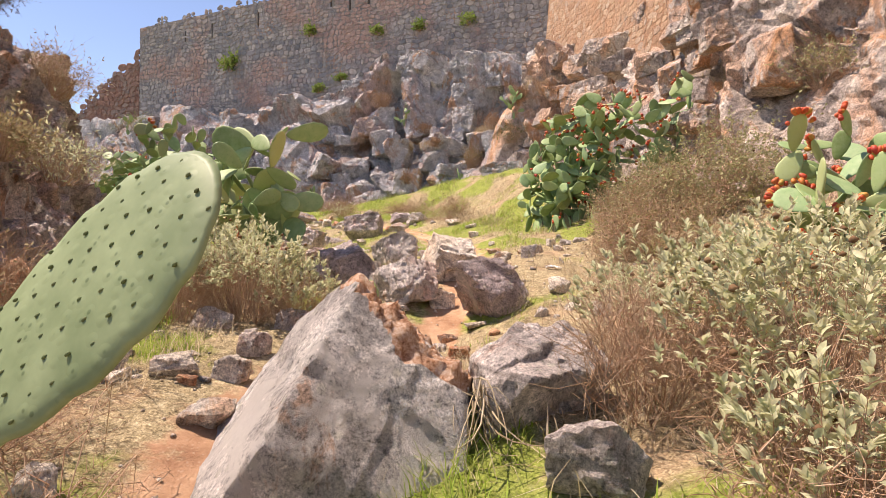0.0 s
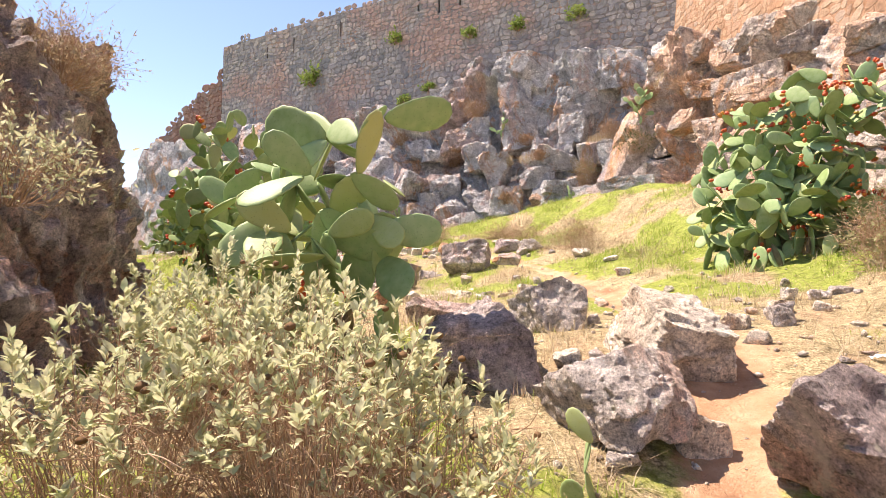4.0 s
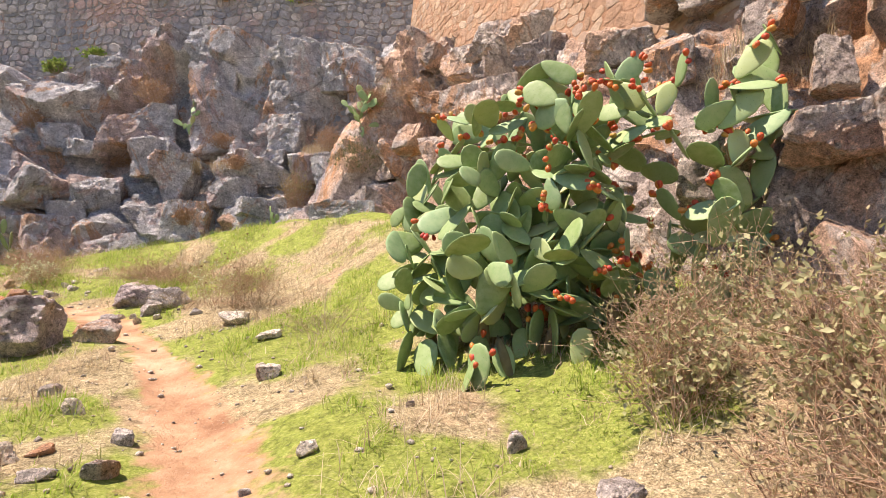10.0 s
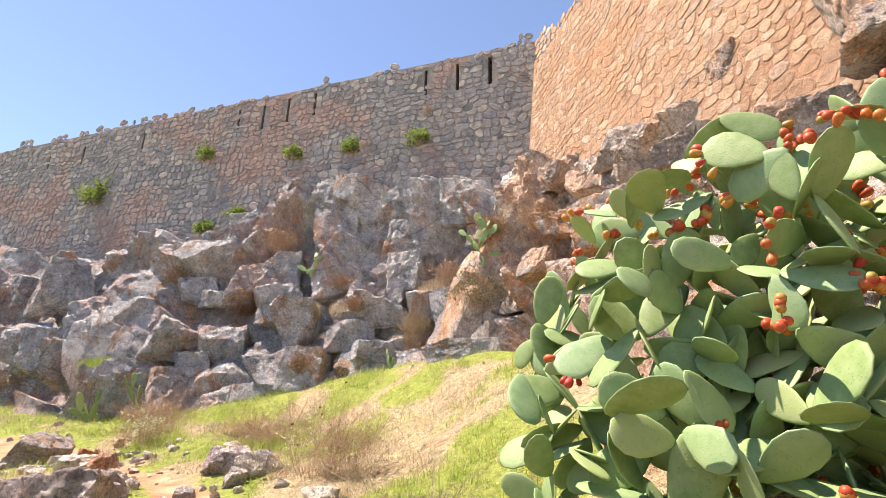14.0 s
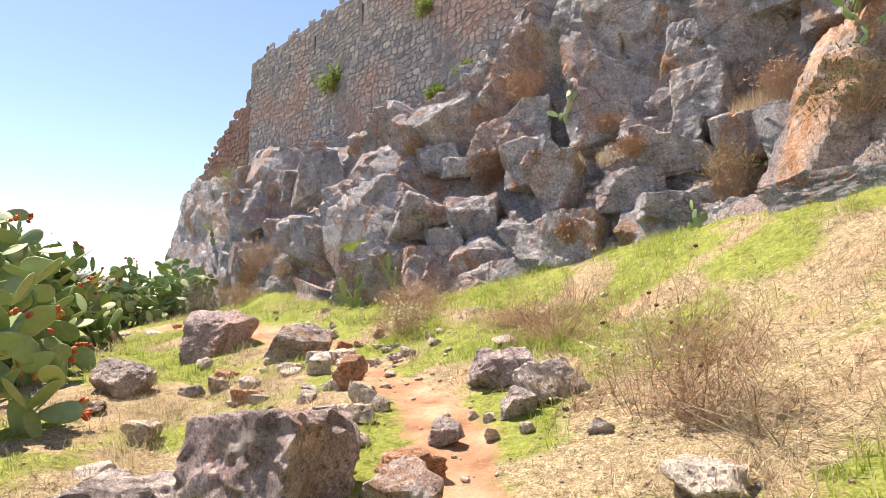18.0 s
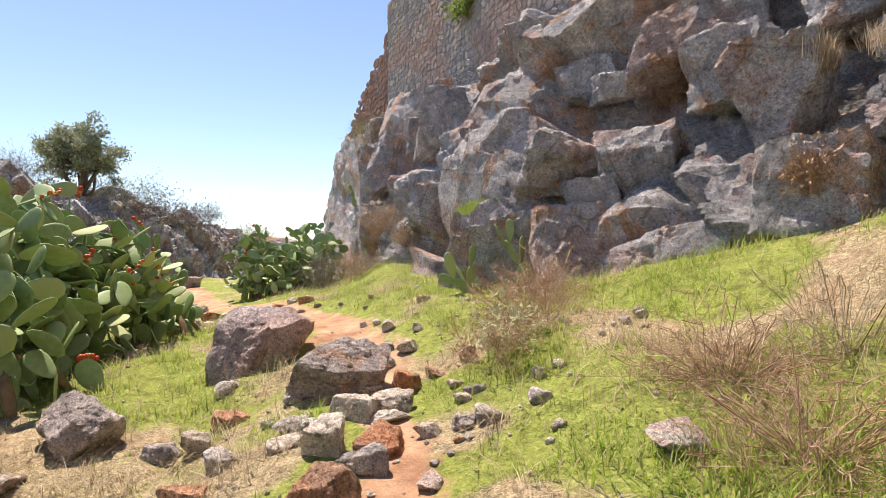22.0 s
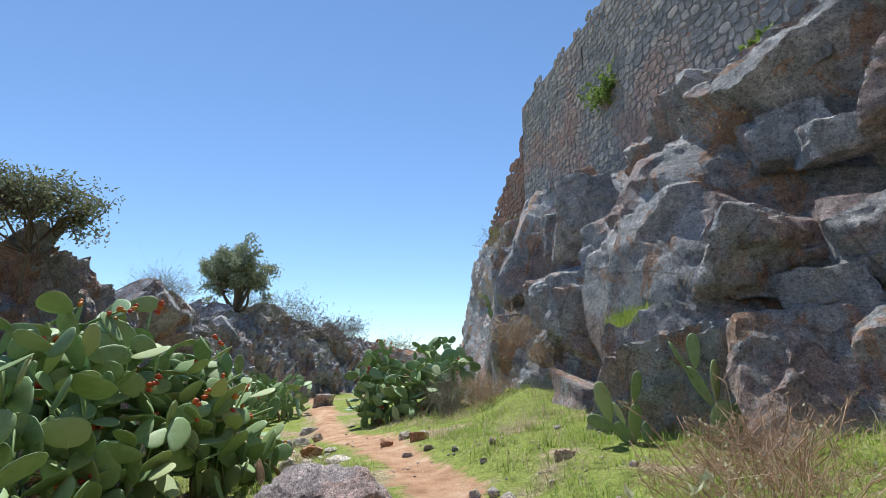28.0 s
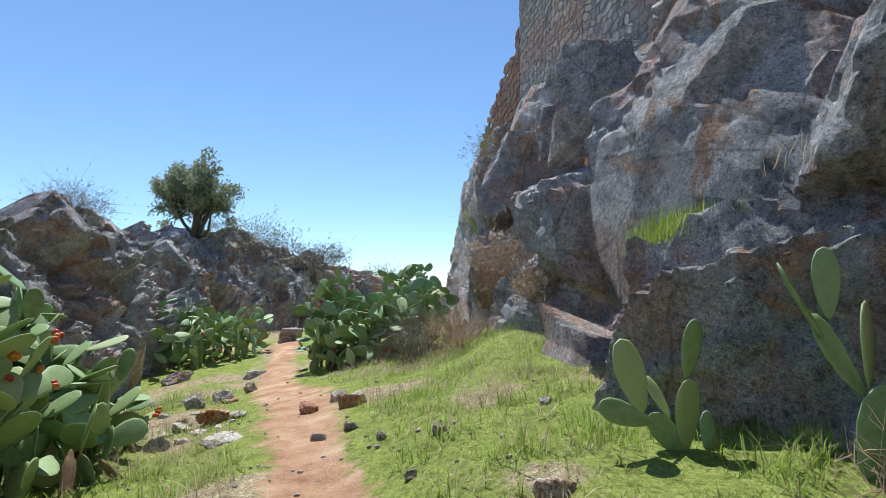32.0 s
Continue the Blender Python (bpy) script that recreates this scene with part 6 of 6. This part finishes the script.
shrub("dry_bush", 2.55, 6.5, 0.75, 0.8, 110, 2600, DRY + " with dull olive leaves", 206, leaf=M_DULL, leaf_len=0.04, leaf_w=0.012, twigs_each=10, tangle=2.0, seeds=10)
shrub("sage_bush", 3.25, 8.05, 0.62, 0.72, 90, 3000, "grey-green leafy shrub with brown seed heads below the crag", 207, leaf=M_OLIVE, leaf_len=0.05, leaf_w=0.014, twigs_each=9, tangle=2.0, seeds=22)
shrub("sage_bush", 3.7, 7.4, 0.9, 1.05, 120, 5200, "grey-green leafy shrub with brown seed heads below the crag", 208, leaf=M_OLIVE, leaf_len=0.05, leaf_w=0.014, twigs_each=9, tangle=2.0, seeds=24)
shrub("dry_bush", 0.3, 14.35, 0.42, 0.75, 30, 500, DRY, 209, leaf=M_DULL, leaf_len=0.03, leaf_w=0.008, twigs_each=26, tangle=2.4, upright=0.35)
shrub("dry_bush", 0.55, 13.9, 0.6, 0.22, 60, 0, "flattened heap of dead brown stalks", 224, twig=M_STRAW, twigs_each=10, upright=0.1, tangle=2)
shrub("sage_bush", -0.05, 14.2, 0.28, 0.75, 14, 320, "spindly yellowish leafy stalk beside the dry bush", 225, leaf=M_SAGE, leaf_len=0.03, leaf_w=0.009, seeds=10, twigs_each=6, tangle=2)
shrub("dry_bush", -3.02, 17.2, 0.42, 0.5, 18, 500, DRY, 210, leaf=M_DULL, leaf_len=0.03, leaf_w=0.009, twigs_each=16, tangle=2.2, upright=0.35)
shrub("dry_bush", -0.4, 16.8, 0.3, 0.45, 22, 100, DRY, 211, leaf=M_DULL, leaf_len=0.03, leaf_w=0.008, twigs_each=7, tangle=2.2)
shrub("dry_bush", -3.3, 18.1, 0.75, 0.4, 150, 150, "tangled heap of dead brown twigs", 212, leaf_len=0.03, leaf_w=0.008, twigs_each=6, upright=0.2, tangle=2.2)
shrub("sage_bush", -3.3, 17.55, 0.35, 0.4, 40, 450, "small leafy herb with pale green leaves", 213)
shrub("dry_bush", -11.2, 21.7, 0.7, 0.9, 130, 120, "bare grey-brown bush beside the prickly pear", 214, twig=M_GREYTWIG, leaf_len=0.03, leaf_w=0.008, twigs_each=7, tangle=2.2)
shrub("dry_bush", -9.8, 21.6, 0.6, 0.5, 130, 200, DRY, 215, leaf_len=0.03, leaf_w=0.008, twigs_each=7, tangle=2.2)
shrub("dry_bush", -1.35, 1.75, 0.5, 0.16, 170, 0, "flattened heap of dead brown stalks", 238, twigs_each=8, upright=0.12, tangle=2.4)
shrub("dry_bush", -2.0, 2.3, 0.5, 0.2, 170, 0, "flattened heap of dead brown stalks", 239, twigs_each=8, upright=0.12, tangle=2.4)
shrub("dry_bush", -2.75, 4.1, 0.3, 0.45, 50, 200, DRY + " in front of the outcrop", 237, leaf=M_OLIVE, leaf_len=0.04, leaf_w=0.010, twigs_each=12, tangle=2.2)
shrub("dry_bush", -2.9, 3.45, 0.42, 0.72, 80, 250, DRY + " against the outcrop", 216, leaf=M_DULL, leaf_len=0.04, leaf_w=0.010, twigs_each=7, tangle=2.2)
shrub("dry_bush", -1.4, 17.0, 0.6, 0.16, 240, 0, "flattened heap of dead brown stalks", 221, twigs_each=7, upright=0.15, tangle=2.2)
shrub("dry_bush", -0.9, 16.3, 0.6, 0.15, 240, 0, "flattened heap of dead brown stalks", 222, twigs_each=7, upright=0.15, tangle=2.2)
shrub("dry_bush", -0.5, 14.6, 0.4, 0.2, 70, 0, "dry straw clump beside a boulder", 223, twig=M_STRAW, twigs_each=7, upright=0.3, tangle=2.2)
sage(-3.1, 6.0, 0.5, 0.9, 110, SAGE, 218, 4)
shrub("sage_bush", 2.75, 9.0, 0.3, 0.55, 36, 900, "small grey-green shrub with seed heads at the foot of the cactus", 219, leaf=M_OLIVE, leaf_len=0.045, leaf_w=0.012, twigs_each=7, tangle=2.0, seeds=8)
strands = thing("dry_strands", 0.16, 2.45, gz(0.16, 2.45), "pale dry leaf strands hanging between two boulders", "plant debris")
rs = np.random.default_rng(44)
s0 = np.stack([rs.normal(0, 0.03, 26), rs.normal(0, 0.03, 26), 0.2 + rs.normal(0, 0.04, 26)], 1)
s1 = np.stack([rs.normal(0.02, 0.12, 26), rs.normal(-0.12, 0.08, 26), rs.uniform(-0.02, 0.1, 26)], 1)
for k in range(26):
    v_, q_, _ = curve_tubes(s0[k:k + 1], s1[k:k + 1], 0.05, rs.uniform(0.003, 0.008, 1), 45 + k, 0.0, 5)
    child("strand", tri_mesh("strand", v_, q_, 4, M_STRAW, True), strands)
# growth on the crag and wall
for k, (x, y, z, r, h, mat, lab) in enumerate(((1.05, 19.6, 4.3, 0.4, 0.9, M_DULL, "olive green bush at the foot of the crag"),
        (-2.4, 21.6, 7.2, 0.5, 0.6, M_TWIG, "dry brown tuft in a cleft of the crag"), (1.9, 19.5, 6.2, 0.4, 0.6, M_TWIG, "dry brown tuft in a cleft of the crag"), (-5.4, 22.8, 7.0, 0.55, 0.5, M_TWIG, "dry brown tuft in a cleft of the crag"),
        (-13.5, 25.6, 6.4, 0.9, 0.9, M_BUSH, "green bush on the crag edge"), (-15.2, 26.6, 7.2, 0.9, 0.8, M_IVY, "green bush on the crag edge"), (-15.6, 25.8, 5.4, 0.9, 0.8, M_STRAW, "straw-coloured bush on the crag edge"),
        (-10.2, 22.6, 3.4, 0.6, 1.0, M_STRAW, "yellowish bush below the crag"), (2.3, 17.7, 4.9, 0.5, 0.7, M_BUSH, "olive green bush at the foot of the crag"), (3.3, 17.2, 6.3, 0.4, 0.5, M_TWIG, "dry brown tuft in a cleft of the crag"), (-5.1, 21.8, 6.1, 0.4, 0.4, M_TWIG, "dry brown tuft in a cleft of the crag"), (-8.8, 22.1, 3.4, 0.4, 0.5, M_STRAW, "straw-coloured bush at the foot of the crag"), (-1.3, 19.7, 3.7, 0.2, 0.4, M_TWIG, "dry brown tuft in a cleft of the crag"), (-0.3, 19.85, 5.1, 0.3, 0.3, M_TWIG, "dry brown tuft in a cleft of the crag"),
        (2.55, 18.1, 6.3, 0.3, 0.4, M_TWIG, "dry brown tuft in a cleft of the crag"), (-0.7, 20.8, 5.8, 0.3, 0.35, M_TWIG, "dry brown tuft in a cleft of the crag"), (-3.2, 21.8, 5.3, 0.25, 0.3, M_TWIG, "dry brown tuft in a cleft of the crag"), (5.2, 7.5, 3.6, 0.45, 0.6, M_OLIVE, "olive green bush on the crag below the tower"), (-3.4, 4.5, 2.2, 0.3, 0.35, M_DULL, "dry bush clinging to the outcrop"), (-3.9, 6.0, 2.2, 0.5, 0.6, M_SAGE, "pale leafy bush at the foot of the outcrop"))):
    x, y, z = snap(x, y, z)
    shrub("crag_bush", x, y, r, h, 90, 1100, lab, 240 + k, leaf=mat, leaf_len=0.06, leaf_w=0.010, z=z, twigs_each=5)
for k, (x, z, r, h) in enumerate(((-5.84, 11.04, 0.22, 0.5), (-2.72, 10.48, 0.32, 0.35), (-0.92, 10.38, 0.2, 0.4), (1.02, 10.3, 0.36, 0.45), (-4.36, 8.75, 0.25, 0.3), (-5.37, 8.39, 0.3, 0.35), (-10.04, 10.1, 0.5, 0.75))):
    px, py, pz = WALL.at(wx(x), z, 0.02)
    shrub("wall_tuft", px, py, r, h, 40, 700 if r < 0.4 else 1800, "bright green tuft growing out of the fortress wall", 260 + k, leaf=M_IVY, leaf_len=0.09, leaf_w=0.03, z=pz - h * 0.4, twigs_each=5, group="wall tufts")
px, py, pz = WALL.at(wx(1.24), 11.2, 0.03)
shrub("wall_tuft", px, py, 0.3, 0.35, 40, 100, "dry dark tuft growing out of the fortress wall", 270, leaf=M_TWIG, z=pz - 0.15, twigs_each=6, group="wall tufts")


# ---- tree and distant shrubs on the far rim ----
def crown_tree(name, x, y, z, height, spread, label, seed, leaves, leaf=M_TREE, trunk_h=0.35, r0=0.16, leaf_len=0.16):
    rng = np.random.default_rng(seed)
    th = thing(name, x, y, z, label, "tree")
    fork = np.array([0.15, 0, height * trunk_h])
    n = 11
    az = np.linspace(0, 2 * np.pi, n, endpoint=False) + rng.uniform(-0.3, 0.3, n)
    ends = np.stack([np.cos(az) * spread * rng.uniform(0.35, 0.8, n), np.sin(az) * spread * rng.uniform(0.35, 0.8, n), height * rng.uniform(0.55, 0.92, n)], 1)
    va, fa, _ = curve_tubes(np.array([[0, 0, -0.4]]), fork[None], 0.1, r0 * 1.4, seed, segs=5)
    vb, fb, pts = curve_tubes(np.repeat(fork[None], n, 0), ends, 0.25, r0 * 0.6, seed + 1, segs=4)
    child("trunk", tri_mesh("trunk", np.concatenate([va, vb]), np.concatenate([fa, fb + len(va)]), 4, M_BARK, True), th)
    m = 160
    pk = rng.integers(0, n, m)
    c = ends[pk] + rng.normal(0, 1, (m, 3)) * np.array([spread * 0.22, spread * 0.22, height * 0.10])
    vt, ft, _ = curve_tubes(pts[pk, 3], c, 0.1, 0.02, seed + 2)
    child("brushwood", tri_mesh("brushwood", vt, ft, 4, M_BARK, True), th)
    q = rng.integers(0, m, leaves)
    at = c[q] + rng.normal(0, 1, (leaves, 3)) * spread * 0.09
    v, f = leaf_quads(at, rng.normal(0, 1, (leaves, 3)), leaf_len, leaf_len * 0.22, seed + 3)
    child("crown", tri_mesh("crown", v, f, 3, leaf), th)


crown_tree("tree", -26.2, 21.0, 5.0, 3.5, 1.4, "lone dark green olive-like tree on the rocky rim", 301, 14000, trunk_h=0.2)
tx, ty, tz = snap(-13.0, 14.6, 5.2)
crown_tree("tree", tx, ty, tz - 0.55, 1.6, 1.0, "straggly feathery tree on top of the outcrop", 302, 5000, leaf=M_FEATHER, leaf_len=0.09, r0=0.06, trunk_h=0.2)
for k, (x, y, z, r, h, mat, tw) in enumerate(((-27.0, 23.0, 5.4, 2.2, 1.5, M_TREE, M_GREYTWIG), (-27.5, 25.2, 4.8, 1.6, 1.4, M_GREYTWIG, M_GREYTWIG), (-29, 27.5, 4.6, 1.4, 1.3, M_GREYTWIG, M_GREYTWIG), (-33, 33, 4.3, 1.6, 1.4, M_TREE, M_GREYTWIG),
                                            (-5.9, 7.2, 4.6, 0.4, 0.6, M_GREYTWIG, M_GREYTWIG), (-5.8, 8.0, 3.6, 0.6, 0.7, M_STRAW, M_TWIG), (-17.5, 17.0, 4.8, 0.9, 0.9, M_TREE, M_GREYTWIG))):
    x, y, z = snap(x, y, z)
    shrub("rim_bush", x, y, r, h, 140, 2200, ("dark green bush on the rim" if mat is M_TREE else "bare grey twiggy bush on the rim" if mat is M_GREYTWIG else "yellowed twiggy bush on the outcrop"), 310 + k, leaf=mat, twig=tw, leaf_len=0.10 if r > 1 else 0.05, leaf_w=0.02 if r > 1 else 0.008, z=z, twigs_each=6)
far_wall = boulder("stone_bank", -33, 32.5, 2.8, 12, 1.5, 4.0, 35, 955, "distant low reddish stone bank closing the view", "bank", material=M_CLIFF_WARM, sub=5)


# scrap of white paper by the trail
paper = thing("paper_scrap", 1.34, 6.62, gz(1.34, 6.62) + 0.012, "crumpled white paper scrap lying in the straw", "litter")
gv = [(-0.09 + 0.03 * i, -0.05 + 0.025 * j, 0.022 * math.sin(i * 1.9 + j) * math.cos(j * 1.3 + i) + 0.02) for j in range(5) for i in range(7)]
child("sheet", mesh_from("sheet", gv, [(j * 7 + i, j * 7 + i + 1, j * 7 + i + 8, j * 7 + i + 7) for j in range(4) for i in range(6)], M_PAPER), paper)


# ---- grass and straw ----
def blades(count, box, keep, length, width, lay, seed, material, name, label):
    rng = np.random.default_rng(seed)
    x, y = rng.uniform(box[0], box[1], count), rng.uniform(box[2], box[3], count)
    ok = rng.random(count) < keep(x, y) * np.clip(0.75 + 2.2 * flat_noise(x, y, 3.3, 3, seed), 0.12, 1)
    x, y = x[ok], y[ok]
    n = len(x)
    z = ground_z(x, y) - 0.01
    az, tilt = rng.uniform(0, 2 * np.pi, n), rng.uniform(0.15, 1.0, n) * lay
    L = length * rng.uniform(0.5, 1.3, n) * np.clip(1.0 + 1.6 * flat_noise(x, y, 2.7, 3, seed + 5), 0.35, 2.4)
    d = np.stack([np.cos(az) * np.sin(tilt), np.sin(az) * np.sin(tilt), np.cos(tilt)], 1)
    s = np.stack([-np.sin(az), np.cos(az), np.zeros(n)], 1) * (width * rng.uniform(0.6, 1.3, n))[:, None]
    p = np.stack([x, y, z], 1)
    mid = p + d * (L * 0.55)[:, None]
    bend = np.stack([np.cos(az), np.sin(az), -0.6 * np.ones(n)], 1)
    tip = p + d * L[:, None] + bend * (L * 0.22)[:, None]
    v = np.stack([p - s, p + s, mid + s * 0.7, mid - s * 0.7, tip], 1).reshape(-1, 3)
    i = np.arange(n)[:, None] * 5
    f = np.concatenate([i + (0, 1, 2), i + (0, 2, 3), i + (3, 2, 4)], 1).reshape(-1, 3)
    return tagged(new(name, tri_mesh(name, v, f, 3, material)), label, "grass", kind="stuff")


def off_trail(x, y):
    return np.clip((0.25 - trail_f(x, y)) * 2.5 + 0.35 * flat_noise(x, y, 4.0, 2, 61), 0, 1)


def in_valley(x, y):
    df, _, _ = near_line(x, y, FOOT)
    inner = np.clip(1.35 - near_line(x, y, TRAIL)[0] / 6.0, 0, 1)
    return inner


blades(560000, (-14, 5.2, 0.2, 22), lambda x, y: off_trail(x, y) * in_valley(x, y) * np.clip(green_f(x, y) * 1.5 - 0.25, 0, 1), 0.085, 0.0036, 0.95, 71, M_GRASS, "grass", "short fresh green grass covering the slope")
blades(480000, (-14, 5.2, 0.2, 22), lambda x, y: off_trail(x, y) * in_valley(x, y) * np.clip(1.25 - green_f(x, y), 0.42, 1), 0.13, 0.0026, 1.7, 72, M_STRAW, "dry_grass", "flattened dry straw grass on the slope")
# grass on ledges of the crag
def ledge_grass(x, y, z, r, count, length, material, name, label, seed):
    rng = np.random.default_rng(seed)
    far = np.linalg.norm((ALL_CRAG - snap(x, y, z)) * (1, 1, 2.2), axis=1)
    q = ALL_CRAG[far < r]
    q = q[rng.integers(0, len(q), count)] + rng.normal(0, 0.035, (count, 3)) * (1, 1, 0.3)
    az, tilt = rng.uniform(0, 2 * np.pi, count), rng.uniform(0.1, 0.8, count)
    d = np.stack([np.cos(az) * np.sin(tilt), np.sin(az) * np.sin(tilt), np.cos(tilt)], 1) * (length * rng.uniform(0.5, 1.4, count))[:, None]
    s = np.stack([-np.sin(az), np.cos(az), np.zeros(count)], 1) * 0.004
    v = np.stack([q - s, q + s, q + d], 1).reshape(-1, 3)
    tagged(new(name, tri_mesh(name, v, np.arange(count * 3).reshape(-1, 3), 3, material)), label, "grass", kind="stuff")


for k in range(7):
    ledge_grass(-6.15 + 0.12 * k, 20.62 + 0.06 * k, 3.80 + 0.035 * k, 0.3, 900, 0.13, M_GRASS, "ledge_grass", "bright green grass on a ledge of the crag", 430 + k)
ledge_grass(-5.2, 21.1, 4.2, 0.4, 90, 0.2, M_STRAW, "ledge_straw", "tall dry grass on a ledge of the crag", 402)
for k, (x, y, z, r) in enumerate(((-5.2, 22.6, 6.9, 0.8), (-2.5, 21.9, 7.2, 0.7), (1.8, 19.6, 6.3, 0.7), (3.2, 18.0, 6.6, 0.8), (-0.9, 20.4, 5.0, 0.5), (-14.0, 26.0, 6.0, 1.6), (4.2, 15.0, 5.3, 0.8), (5.0, 10.5, 4.6, 0.8))):
    ledge_grass(x, y, z, r, 900, 0.22 if x > -3 or y > 10 else 0.09, M_STRAW, "ledge_straw", "dry brown grass in a cleft of the crag", 410 + k)


def pebbles(count, seed):
    """Loose chips of stone strewn along the trail and slope."""
    rng = np.random.default_rng(seed)
    d, faces = ico_dirs(1)
    vs, fs, k = [], [], 0
    xs, ys = rng.uniform(-11, 3.5, count * 9), rng.uniform(0.5, 20.5, count * 9)
    off = near_line(xs, ys, TRAIL)[0]
    ok = rng.random(count * 9) < np.exp(-(off / 1.5) ** 2) * np.where((ys > 16.5) & (off < 0.7), 0.25, 1.0) + 0.06
    xs, ys = xs[ok][:count], ys[ok][:count]
    for x, y, z in zip(xs, ys, ground_z(xs, ys)):
        s = rng.choice([0.012, 0.02, 0.035, 0.06], p=[0.5, 0.36, 0.12, 0.02]) * rng.uniform(0.7, 1.3)
        p = d * rng.uniform(0.6, 1.1, (len(d), 1)) * np.array([1, rng.uniform(0.6, 1), rng.uniform(0.4, 0.8)]) * s
        a = rng.uniform(0, 6.28)
        p = np.stack([p[:, 0] * math.cos(a) - p[:, 1] * math.sin(a) + x, p[:, 0] * math.sin(a) + p[:, 1] * math.cos(a) + y, p[:, 2] + z + s * 0.25], 1)
        vs.append(p)
        fs.append(faces + k * len(d))
        k += 1
    tagged(new("pebbles", tri_mesh("pebbles", np.concatenate(vs), np.concatenate(fs), 3, M_ROCK_PALE)), "loose angular stone chips strewn along the trail", "gravel", kind="stuff")


pebbles(1700, 81)

# ---- masonry, stone by stone ----
rubble(WALL, 0.0, WALL.length - 0.05, 6.6, wall_top, SLOTS, 91, 0.245, M_STONE_GREY, wall_curtain, (wx(-3.2), wx(2.5), 8.6, 10.6), 0.012)
rubble(END, 0.3, END.length, 7.0, end_top, [], 92, 0.36, M_STONE_RED, wall_end, (2.0, 6.4, 8.0, 11.6), 0.02)
rubble(TOWER, 0.9, 15.5, 4.0, tower_top, [], 93, 0.25, M_STONE_WARM, wall_tower, (5.0, 11.0, 6.9, 9.0), 0.008)
